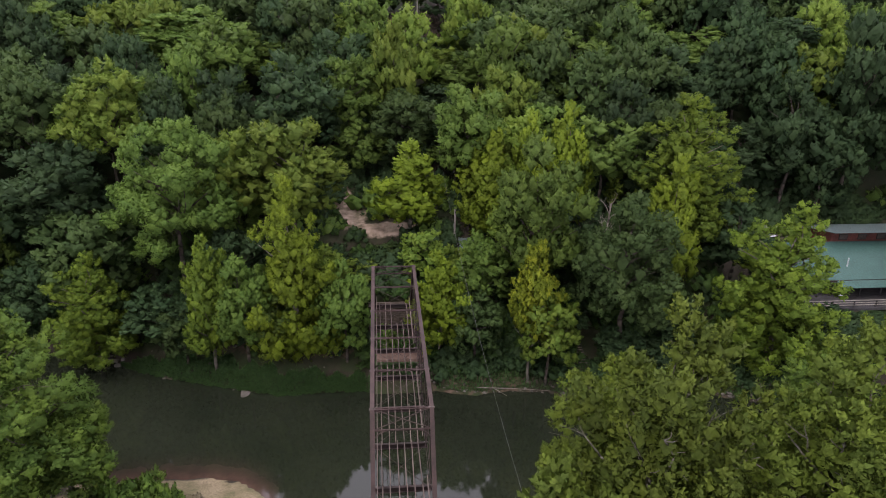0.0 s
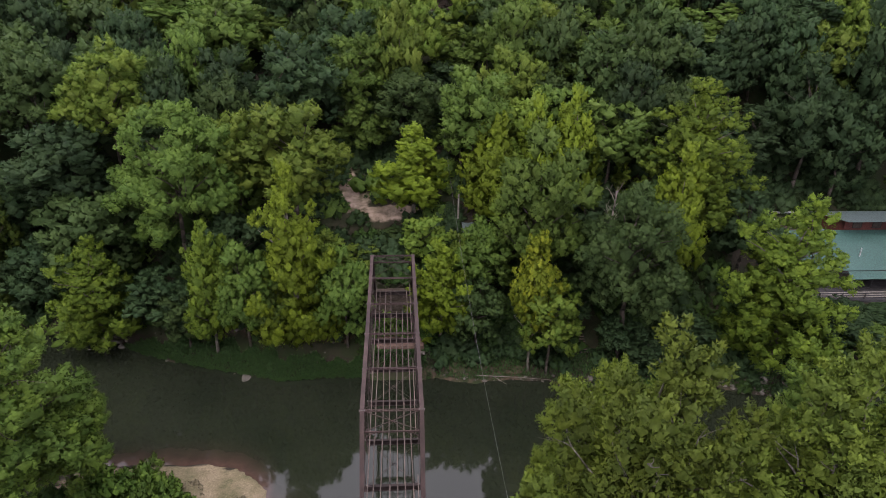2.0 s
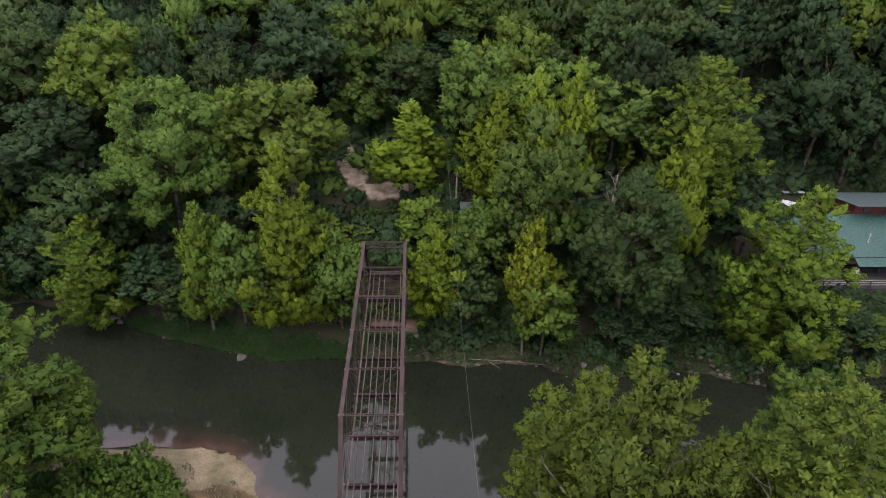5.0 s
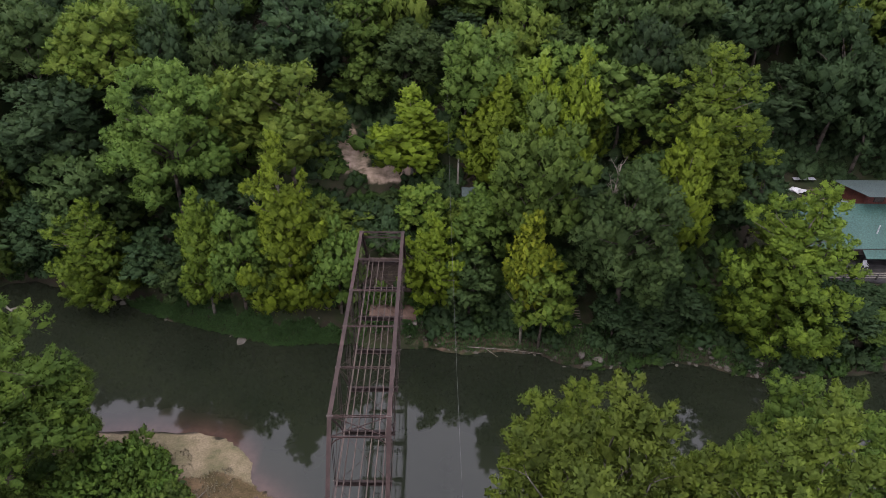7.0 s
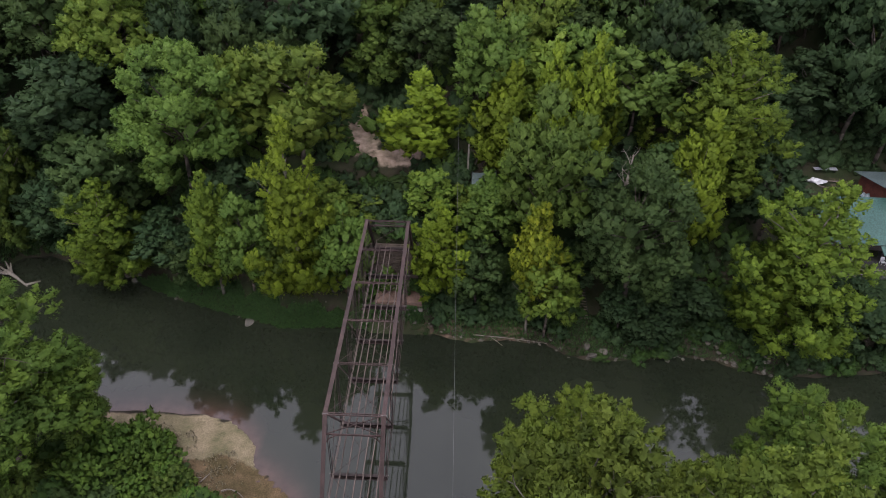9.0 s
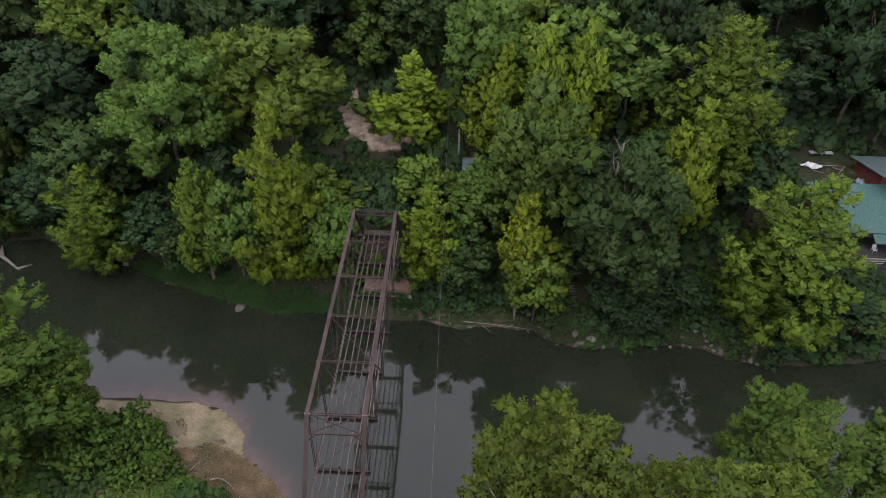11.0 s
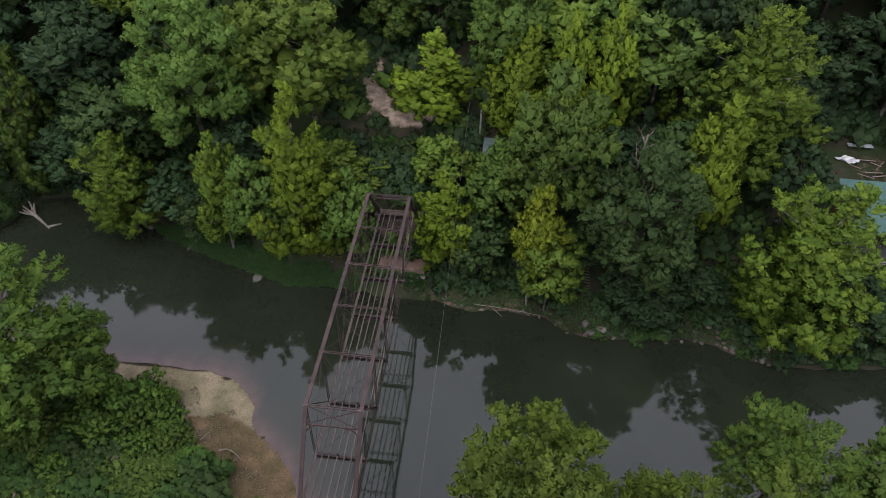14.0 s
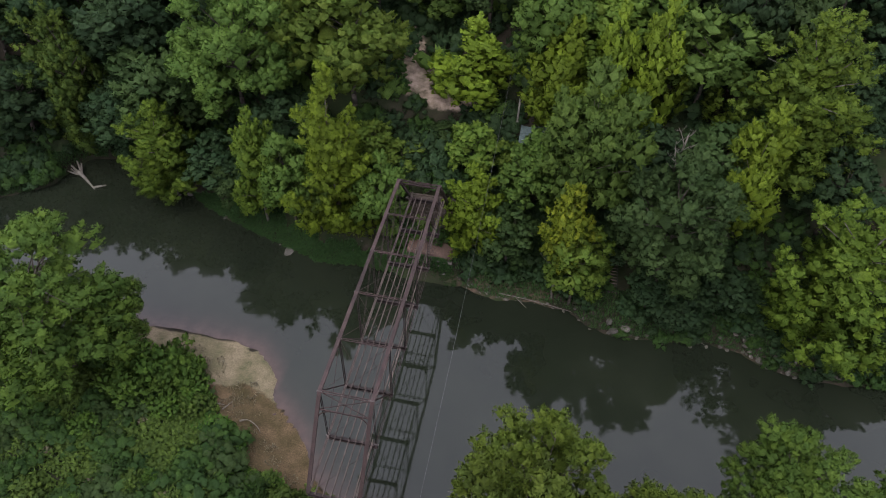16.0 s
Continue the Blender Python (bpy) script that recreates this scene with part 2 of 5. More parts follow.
def box(bm, lo, hi, bevel=0.0):
    """An upright box between two corners, its edges broken a little."""
    lo, hi = Vector(lo), Vector(hi)
    g = bmesh.ops.create_cube(bm, size=1.0, matrix=Matrix.Translation((lo + hi) / 2) @ Matrix.Diagonal((*(hi - lo), 1)))
    if bevel:
        edges = {e for v in g["verts"] for e in v.link_edges}
        bmesh.ops.bevel(bm, geom=list(edges), offset=bevel, segments=1, affect="EDGES")


def along(a, b, up=(0, 0, 1)):
    """The pose with its z axis from a to b, and the length between."""
    a, b = Vector(a), Vector(b)
    z = (b - a).normalized()
    x = Vector(up).cross(z)
    if x.length < 1e-4:
        x = Vector((1, 0, 0))
    x.normalize()
    y = z.cross(x)
    return Matrix.Translation(a) @ Matrix((x, y, z)).transposed().to_4x4(), (b - a).length


def bar(bm, a, b, w, h, up=(0, 0, 1)):
    """A straight member of section w by h from a to b."""
    m, d = along(a, b, up)
    bmesh.ops.create_cube(bm, size=1.0, matrix=m @ Matrix.Translation((0, 0, d / 2)) @ Matrix.Diagonal((w, h, d, 1)))


def rod(bm, a, b, r, sides=6, r2=None):
    m, d = along(a, b)
    bmesh.ops.create_cone(bm, cap_ends=True, segments=sides, radius1=r, radius2=r if r2 is None else r2, depth=d, matrix=m @ Matrix.Translation((0, 0, d / 2)))


def beam_i(bm, a, b, w, h, t=0.03):
    """An I beam from a to b."""
    bar(bm, a, b, t, h - 2 * t)
    up = Vector((0, 0, (h - t) / 2))
    bar(bm, Vector(a) + up, Vector(b) + up, w, t)
    bar(bm, Vector(a) - up, Vector(b) - up, w, t)


# ---- the lie of the land ----
FAR_X = (-400, -90, -75, -62.4, -59.3, -56.9, -55.9, -54.6, -51, -46, -41, -36.5, -33, -29.7, -25.5, -20, -14, -8, 1, 6, 10, 14.5, 19.5, 22, 25.5, 30, 36, 40.3, 43, 46, 52, 60, 75, 120, 400)
FAR_Y = (-60, 18, 26, 31, 33, 35, 38.5, 42.0, 42.6, 41.2, 39.6, 38.4, 36, 34.6, 33, 31.2, 29.3, 29.8, 29.6, 28.8, 27.8, 28.4, 27.9, 25.8, 25.4, 25.4, 26.5, 26, 24.5, 23.8, 23.8, 25, 27, 34, 90)
NEAR_X = (-400, -90, -65, -52, -40, -31, -24, -19.4, -15.9, -14.2, -12.6, -12.2, -11.2, -8.4, -6.1, -5.3, 0, 10, 25, 40, 60, 90, 400)
NEAR_Y = (-110, -4, 10, 15, 15.5, 14.5, 14.8, 14.5, 13.7, 12.4, 10.5, 8.0, 7.2, 5.4, 2.7, 0.4, -3, -4, -2.5, 1, 5, 8, 60)
HILL_V = (-9, -4, -1, 0, 1.2, 4.6, 8.7, 14, 18, 24, 30, 50, 90, 160, 400, 3000)
HILL_Z = (-2.2, -1.6, -0.5, 0, 1.3, 3.0, 5.0, 9.5, 14.6, 16.2, 18.5, 25.8, 37.8, 58, 105, 160)
EAST_Z = (-2.2, -1.6, -0.5, 0, 1.6, 4.4, 6.3, 6.7, 7.0, 11.2, 11.6, 31, 44, 62, 105, 160)
BRUSH_X, BRUSH_V = (-30, -24, -19.5, -17, -13, -10, -6), (6.2, 6.6, 8.0, 10.6, 9.6, 8.0, 5.4)
NEAR_V = (-9, -4, -1, 0, 3, 8, 14, 20, 40, 120, 400, 3000)
NEAR_Z = (-2.2, -1.6, -0.25, 0, 0.45, 1.2, 3.0, 4.0, 5.0, 9, 20, 60)
BANK_Z = (-2.2, -1.6, -0.5, 0, 2.0, 3.4, 4.2, 4.6, 5.5, 9, 20, 60)


def smooth01(t):
    t = np.clip(t, 0, 1)
    return t * t * (3 - 2 * t)


def wobble(x, y):
    return 0.35 * np.sin(0.71 * x + 1.3 * np.sin(0.37 * y)) + 0.25 * np.sin(1.9 * x + 0.8 * y) + 0.2 * np.sin(1.3 * y - 0.6 * x)


def land(x, y):
    """The ground's height over the water."""
    x, y = np.asarray(x, float), np.asarray(y, float)
    w = wobble(x, y)
    north, south = y - np.interp(x, FAR_X, FAR_Y) - 0.5 * w, np.interp(x, NEAR_X, NEAR_Y) - y - 0.3 * w
    east = smooth01((x - 42) / 10)
    hill = np.interp(north, HILL_V, HILL_Z) * (1 - east) + np.interp(north, HILL_V, EAST_Z) * east
    low = smooth01((x + 2) / 6)
    near = np.interp(south, NEAR_V, NEAR_Z) * (1 - low) + np.interp(south, NEAR_V, BANK_Z) * low
    shoal = smooth01((x + 13.4) / 1.6) * smooth01((-2 - x) / 2) * smooth01((5.5 - south) / 2.5)
    near = np.where(south > 0, near * (1 - shoal) + shoal * (0.055 * south + 0.015 + 0.03 * np.sin(2.1 * x + 0.7 * y) * np.sin(1.7 * y - 0.9 * x)), near)
    z = np.maximum(hill, near)
    rough = np.clip(np.maximum(north, south) / 6, 0, 1)
    z = z + rough * (0.35 * w + 0.5 * np.sin(0.16 * x + 0.5) * np.sin(0.13 * y))
    # the shelf and the approach bank at the far end of the bridge
    shelf = smooth01((4.4 - np.abs(x - 1)) / 1.2) * smooth01((y - 28.9) / 0.8) * smooth01((35.0 - y) / 0.8)
    z = z * (1 - shelf) + 3.5 * shelf
    ramp_n = smooth01((6 - np.abs(x)) / 3) * smooth01((y - 34) / 1.5) * smooth01((47 - y) / 6)
    z = z * (1 - ramp_n) + (10.0 + 0.3 * (y - 34)) * ramp_n
    ramp_s = smooth01((7 - np.abs(x)) / 4) * smooth01((-7.2 - y) / 1.5) * smooth01((y + 60) / 30)
    return z * (1 - ramp_s) + 9.9 * ramp_s


def axis(stops):
    """Grid lines with a step of its own between each pair of stops."""
    out = []
    for (a, step), (b, _) in zip(stops, stops[1:]):
        out.extend(np.arange(a, b - 1e-6, step))
    return np.array(out + [stops[-1][0]])


def sheet(xs, ys):
    gx, gy = np.meshgrid(xs, ys)
    nx, ny = len(xs), len(ys)
    i = (np.arange(ny - 1)[:, None] * nx + np.arange(nx - 1)).ravel()
    return gx.ravel(), gy.ravel(), np.stack([i, i + 1, i + nx + 1, i + nx], 1)


def spot(x, y, cx, cy, rx, ry):
    return np.clip(1.6 - 1.2 * np.hypot((x - cx) / rx, (y - cy) / ry), 0, 1)


gx, gy, quads = sheet(axis([(-3000, 300), (-300, 20), (-90, 2), (-66, 0.7), (70, 2), (100, 20), (300, 300), (3000, 0)]),
                      axis([(-3000, 300), (-200, 20), (-40, 2), (-12, 0.7), (58, 2), (130, 15), (430, 300), (3000, 0)]))
gz = land(gx, gy)
ground_me = raw_mesh("ground", np.stack([gx, gy, gz], 1), quads, ground_mat, smooth=True)
south_v = np.interp(gx, NEAR_X, NEAR_Y) - gy
north_v = gy - np.interp(gx, FAR_X, FAR_Y)
zones = {
    "sand": smooth01((south_v + 1) / 1) * smooth01((np.interp(gx, BRUSH_X, BRUSH_V) + 1.6 - south_v) / 1.6) * smooth01((-10.5 - gx) / 2.0) * smooth01((gy + 1.1 * wobble(1.3 * gx, gy) - 7.2) / 1.8) * smooth01((gx + 36) / 6),
    "gravel": smooth01((np.interp(gx, BRUSH_X, BRUSH_V) + 0.4 - south_v) / 1.6) * smooth01((south_v + 4) / 2) * smooth01((9.2 - gy - 1.1 * wobble(1.3 * gx, gy)) / 1.8) * smooth01((gx + 22) / 3) * smooth01((3 - gx) / 4),
    "mud": np.clip(1.0 - np.abs(south_v - 0.05) / 0.34, 0, 1) * smooth01((gx + 34) / 4) + np.clip(1.2 - np.abs(north_v - 0.9) / 1.6, 0, 1) * (0.9 - 0.5 * np.clip(spot(gx, gy, 11, 29.0, 11, 1.7) + 0.3 * spot(gx, gy, 42, 25.8, 6, 1.5), 0, 1)),
    "dirt": np.maximum.reduce([spot(gx, gy, -5.8, 51.8, 2.6, 3.4), spot(gx, gy, -7.6, 56.5, 2.0, 3.8), spot(gx, gy, -1.0, 48.6, 5, 1.5)]),
    "clay": np.maximum.reduce([spot(gx, gy, -21, 80, 5.5, 4.5), spot(gx, gy, 7.6, 112, 3, 6), 0.48 * spot(gx, gy, 11, 29.0, 11, 1.7), 0.4 * spot(gx, gy, 42, 25.8, 6, 1.5), 0.36 * spot(gx, gy, 62, 50.5, 6, 4.5), 0.42 * np.clip(1.4 - np.abs(north_v - 4.6) / 1.5, 0, 1) * smooth01((gx + 32) / 5) * smooth01((-3 - gx) / 3)]),
}
for key, value in zones.items():
    ground_me.attributes.new(key, "FLOAT", "POINT").data.foreach_set("value", np.clip(value, 0, 1).astype(np.float32))
ground = tagged(new("ground", ground_me), "wooded hillside ground with leaf litter, gravel bar and clay patches", "ground", kind="structure")

wx, wy, wq = sheet(axis([(-700, 60), (-100, 4), (-64, 0.8), (70, 4), (110, 60), (700, 0)]), axis([(-300, 40), (-20, 0.8), (48, 8), (120, 60), (300, 0)]))
water_me = raw_mesh("water", np.stack([wx, wy, 0 * wx], 1), wq, water_mat, smooth=True)
shallow = np.exp(np.minimum(land(wx, wy), 0) / 0.55) * smooth01((np.interp(wx, NEAR_X, NEAR_Y) + 7 - wy) / 6)
water_me.attributes.new("shallow", "FLOAT", "POINT").data.foreach_set("value", shallow.astype(np.float32))
tagged(new("water", water_me), "slow murky green-brown river mirroring trees and sky", "river", kind="structure")


# ---- the bridge ----
HALF, PANEL, DECK, TOP = 2.3, 5.536, 10.3, 17.83


def node(side, k, top):
    return Vector((side * HALF, k * PANEL, TOP if top else DECK))


def laced(bm, a, b, gap, depth, step=0.55, up=(0, 0, 1)):
    """Two bars side by side with zigzag lacing between."""
    m, d = along(a, b, up)
    x, z = m.to_3x3().col[0], m.to_3x3().col[2]
    for s in (-1, 1):
        bar(bm, Vector(a) + x * s * gap / 2, Vector(b) + x * s * gap / 2, 0.05, depth, up)
    count = max(2, int(d / step))
    for i in range(count):
        s = 1 if i % 2 else -1
        p, q = Vector(a) + z * d * i / count, Vector(a) + z * d * (i + 1) / count
        bar(bm, p + x * s * gap / 2, q - x * s * gap / 2, 0.045, 0.02, up)


def build_bridge():
    bridge = tagged(new("truss_bridge"), "rusty iron through-truss bridge with open stringers and no deck", "bridge")

    def piece(name, draw, mat=rust, parent=bridge, label=""):
        bm = bmesh.new()
        draw(bm)
        return part(name, bm, mat, parent, label)

    for s in (-1, 1):
        for k in range(5):
            a, b = node(s, k, True), node(s, k + 1, True)

            def chord(bm, a=a, b=b):
                for dx in (-0.11, 0.11):
                    bar(bm, a + Vector((dx, 0, -0.03)), b + Vector((dx, 0, -0.03)), 0.05, 0.24)
                bar(bm, a + Vector((0, 0, 0.105)), b + Vector((0, 0, 0.105)), 0.34, 0.03)
                for i in range(9):
                    p = a.lerp(b, (i + 0.5) / 9)
                    bar(bm, p + Vector((-0.13, -0.12, -0.16)), p + Vector((0.13, 0.12, -0.16)), 0.05, 0.015)
            piece("top_chord", chord)
        for lo, hi in ((node(s, -1, False), node(s, 0, True)), (node(s, 6, False), node(s, 5, True))):
            def post(bm, lo=lo, hi=hi):
                for dx in (-0.11, 0.11):
                    bar(bm, lo + Vector((dx, 0, 0)), hi + Vector((dx, 0, 0)), 0.05, 0.24)
                up = (hi - lo).cross(Vector((1, 0, 0))).normalized()
                up = up if up.z > 0 else -up
                bar(bm, lo + up * 0.135, hi + up * 0.135, 0.34, 0.03)
            piece("end_post", post)
        for k in (1, 2, 3, 4):
            piece("vertical_post", lambda bm, k=k: laced(bm, node(s, k, False), node(s, k, True), 0.16, 0.1, 0.4, (0, 1, 0)), dark_rust)
        for k in (0, 5):
            def hanger(bm, k=k):
                for dx in (-0.06, 0.06):
                    bar(bm, node(s, k, False) + Vector((dx, 0, 0)), node(s, k, True) + Vector((dx, 0, 0)), 0.035, 0.09, (0, 1, 0))
            piece("hip_hanger", hanger, dark_rust)
        for top_k, low_k in ((0, 1), (1, 2), (2, 3), (5, 4), (4, 3), (3, 2)):
            def tie(bm, t=top_k, w=low_k):
                for dx in (-0.05, 0.05):
                    bar(bm, node(s, t, True) + Vector((dx, 0, 0)), node(s, w, False) + Vector((dx, 0, 0)), 0.025, 0.07)
            piece("diagonal_eyebar", tie)
        for top_k, low_k in ((1, 0), (4, 5)):
            piece("counter_rod", lambda bm, t=top_k, w=low_k: rod(bm, node(s, t, True), node(s, w, False), 0.022))
        for k in range(-1, 6):
            def eye(bm, k=k):
                for dx in (-0.07, 0.07):
                    bar(bm, node(s, k, False) + Vector((dx, 0, 0)), node(s, k + 1, False) + Vector((dx, 0, 0)), 0.03, 0.1)
            piece("bottom_chord", eye)
        for k in range(6):
            piece("pin", lambda bm, k=k: rod(bm, node(s, k, True) - Vector((0.24, 0, 0)), node(s, k, True) + Vector((0.24, 0, 0)), 0.085, 8), pin_steel)
            piece("pin", lambda bm, k=k: rod(bm, node(s, k, False) - Vector((0.2, 0, 0)), node(s, k, False) + Vector((0.2, 0, 0)), 0.08, 8), pin_steel)
        inner = s * (HALF - 0.28)
        for k in range(-1, 6):
            y0, y1 = k * PANEL + 0.05, (k + 1) * PANEL - 0.05
            if s > 0 and k in (0, 3):
                continue

            def rail(bm, y0=y0, y1=y1):
                dip = random.uniform(-0.12, 0.05)
                a, b = Vector((inner, y0, DECK + 0.62)), Vector((inner, y1, DECK + 0.62 + dip))
                for dz in (0, 0.5):
                    bar(bm, a + Vector((0, 0, dz)), b + Vector((0, 0, dz)), 0.07, 0.05)
                for i in range(10):
                    p, q = a.lerp(b, i / 10), a.lerp(b, (i + 1) / 10)
                    if i % 2:
                        p.z += 0.5
                    else:
                        q.z += 0.5
                    bar(bm, p, q, 0.035, 0.015, (1, 0, 0))
            piece("lattice_railing", rail, tan_rust)
    for k in range(-1, 7):
        piece("floor_beam", lambda bm, k=k: beam_i(bm, (-HALF - 0.1, k * PANEL, DECK - 0.28), (HALF + 0.1, k * PANEL, DECK - 0.28), 0.26, 0.5), dark_rust)
    for k in range(-1, 6):
        for i, x in enumerate((-1.62, -0.97, -0.32, 0.33, 0.98, 1.63)):
            y0, y1 = k * PANEL - 0.12, (k + 1) * PANEL + 0.12
            if k == 5 and i in (3, 4):
                continue
            d0, d1 = random.uniform(-0.07, 0.07), random.uniform(-0.07, 0.07)
            piece("stringer", lambda bm, x=x, y0=y0, y1=y1, d0=d0, d1=d1: beam_i(bm, (x + d0, y0, DECK + 0.11), (x + d1, y1, DECK + 0.11), 0.085, 0.22, 0.02), tan_rust)
    for k in range(6):
        piece("top_strut", lambda bm, k=k: laced(bm, node(-1, k, True), node(1, k, True), 0.2, 0.08, 0.5, (0, 0, 1)))
        if k < 5:
            for s in (-1, 1):
                piece("top_lateral_rod", lambda bm, k=k, s=s: rod(bm, node(s, k, True), node(-s, k + 1, True), 0.018))
    for k in range(-1, 6):
        for s in (-1, 1):
            piece("floor_lateral_rod", lambda bm, k=k, s=s: rod(bm, node(s, k, False) - Vector((0, 0, 0.3)), node(-s, k + 1, False) - Vector((0, 0, 0.3)), 0.02))
    for hip, foot in ((0, -1), (5, 6)):
        tops = [node(s, hip, True) for s in (-1, 1)]
        feet = [node(s, foot, False) for s in (-1, 1)]
        mids = [t.lerp(f, 0.17) for t, f in zip(tops, feet)]
        lows = [t.lerp(f, 0.30) for t, f in zip(tops, feet)]
        piece("portal_strut", lambda bm: bar(bm, mids[0], mids[1], 0.1, 0.12))
        for s in (0, 1):
            piece("portal_brace", lambda bm, s=s: bar(bm, tops[s], mids[1 - s], 0.07, 0.05))

            def knee(bm, s=s):
                end, last = mids[s].lerp(mids[1 - s], 0.36), lows[s]
                for i in range(1, 7):
                    f = i / 6
                    p = lows[s] * (1 - f) ** 2 + mids[s] * 2 * f * (1 - f) + end * f * f
                    bar(bm, last, p, 0.08, 0.06, (0, 1, 0))
                    last = p
            piece("portal_knee", knee)
    return bridge


build_bridge()


def masonry(name, x0, x1, y0, y1, z0, z1, label):
    """A wall block of coursed stones round a core."""
    thing = tagged(new(name), label, "abutment")
    bm = bmesh.new()
    box(bm, (x0 + 0.12, y0 + 0.12, z0), (x1 - 0.12, y1 - 0.12, z1 - 0.1))
    part("core", bm, stone, thing)
    rng = random.Random(3)
    z = z0
    while z < z1 - 0.05:
        h = min(0.48, z1 - z)
        for face in (y0, y1 - 0.3):
            x = x0
            while x < x1 - 0.05:
                w = min(rng.uniform(0.6, 1.1), x1 - x)
                bm = bmesh.new()
                o = rng.uniform(-0.03, 0.03)
                box(bm, (x + 0.012, face + o, z + 0.012), (x + w - 0.012, face + 0.3 + o, z + h - 0.012), 0.025)
                part("stone", bm, stone, thing)
                x += w
        z += h
    return thing


masonry("far_abutment", -3.1, 3.1, 33.3, 34.6, 3.0, 9.95, "weathered limestone abutment under the far bridge end")
masonry("near_abutment", -3.1, 3.1, -7.4, -6.1, 0.2, 9.95, "weathered limestone abutment under the near bridge end")
bm = bmesh.new()
box(bm, (-2.2, 29.9, 1.5), (3.7, 33.28, 4.3), 0.06)
for v in bm.verts:
    v.co += Vector((0.06 * math.sin(v.co.y * 7), 0.05 * math.sin(v.co.x * 5), 0))
slab = part("concrete_slab", bm, slab_concrete)
tagged(slab, "rust-stained flat concrete slab on the bank under the bridge", "slab")


# ---- house with a turquoise roof ----
def seamed_roof(parent, x0, x1, y_low, z_low, y_high, z_high, mat, name="roof"):
    """A sloping metal sheet with standing seams."""
    bm = bmesh.new()
    slope = Vector((0, y_high - y_low, z_high - z_low))
    up = Vector((1, 0, 0)).cross(slope).normalized()
    mid = Vector(((x0 + x1) / 2, (y_low + y_high) / 2, (z_low + z_high) / 2))
    bar(bm, mid - slope / 2, mid + slope / 2, x1 - x0, 0.05, up)
    roof = part(name, bm, mat, parent)
    seam = bmesh.new()
    bar(seam, Vector((0, 0, 0)), slope, 0.02, 0.01, up)
    first = part("roof_seam", seam, mat, roof)
    first.location = Vector((x0 + 0.03, y_low, z_low)) + up * 0.04
    for i in range(1, int((x1 - x0) / 0.45)):
        shared("roof_seam", first.data, roof, Matrix.Translation(Vector((x0 + 0.03 + i * 0.45, y_low, z_low)) + up * 0.04))
    return roof


def build_house():
    house = tagged(new("house"), "riverside house with turquoise metal roof and dark red walls", "house")

    def piece(name, lo, hi, mat, bevel=0.0, label="", parent=house):
        bm = bmesh.new()
        box(bm, lo, hi, bevel)
        return part(name, bm, mat, parent, label)

    # back and front walls carry the porch roof's shade in their dark colour
    piece("back_wall", (56.5, 44.5, 6.6), (86, 44.8, 12.9), shade_tone)
    piece("side_wall", (56.4, 39.8, 6.6), (56.6, 44.5, 10.6), red_wall)
    piece("front_wall", (56.6, 40.6, 7.3), (86, 40.8, 11.0), shade_tone)
    for i in range(5):
        x = 58.5 + i * 5.2
        w = piece("window", (x, 40.52, 8.1), (x + 1.6, 40.6, 9.5), grey_wood)
        piece("pane", (x + 0.1, 40.49, 8.2), (x + 1.5, 40.52, 9.4), blue_tarp, parent=w)
    seamed_roof(house, 55.5, 86.5, 38.0, 9.9, 44.8, 13.05, roof_metal)
    seamed_roof(house, 62.6, 86.5, 36.6, 9.25, 38.05, 9.86, roof_metal, "awning")
    piece("eave_board", (55.5, 37.92, 9.68), (86.5, 38.0, 9.88), dark_rust)
    # upper storey behind, its roof falling to the back
    bm = bmesh.new()
    ring = [bm.verts.new(p) for p in ((65.4, 45.0, 10.8), (65.4, 51.6, 10.8), (65.4, 51.6, 13.0), (65.4, 45.0, 14.5))]
    g = bmesh.ops.extrude_face_region(bm, geom=[bm.faces.new(ring)])
    bmesh.ops.translate(bm, vec=(0.2, 0, 0), verts=[v for v in g["geom"] if isinstance(v, bmesh.types.BMVert)])
    part("gable_wall", bm, red_wall, house)
    piece("upper_wall", (65.6, 44.9, 11), (86, 45.1, 14.5), red_wall)
    for i in range(6):
        w = piece("window", (66.5 + 3 * i, 44.83, 13.3), (67.9 + 3 * i, 44.9, 14.2), dark_rust)
        piece("pane", (66.6 + 3 * i, 44.8, 13.4), (67.8 + 3 * i, 44.83, 14.1), shade_tone, parent=w)
    seamed_roof(house, 64.5, 87, 43.1, 15.0, 52.2, 13.0, grey_roof, "upper_roof")
    piece("roof_flue", (65.3, 40.2, 10.8), (65.42, 40.32, 12.3), white_paint)
    # deck with its railing; the boards' dark grey includes the roof overhang's shade
    for i in range(44):
        y = 34.5 + i * 0.14
        piece("deck_board", (56.8, y, 7.2), (86, y + 0.125, 7.26), grey_wood)
    for i in range(9):
        x = 57.0 + i * 3.2
        piece("deck_post", (x, 34.6, 3.0), (x + 0.16, 34.76, 8.3), grey_wood)
        piece("porch_post", (x, 38.1, 7.26), (x + 0.14, 38.24, 9.95), grey_wood)
    for z in (7.6, 7.95, 8.3):
        piece("railing_bar", (56.8, 34.6, z), (86, 34.72, z + 0.08), pole_wood)
    piece("deck_joist", (56.8, 34.4, 6.9), (86, 34.5, 7.2), grey_wood)
    return house


build_house()


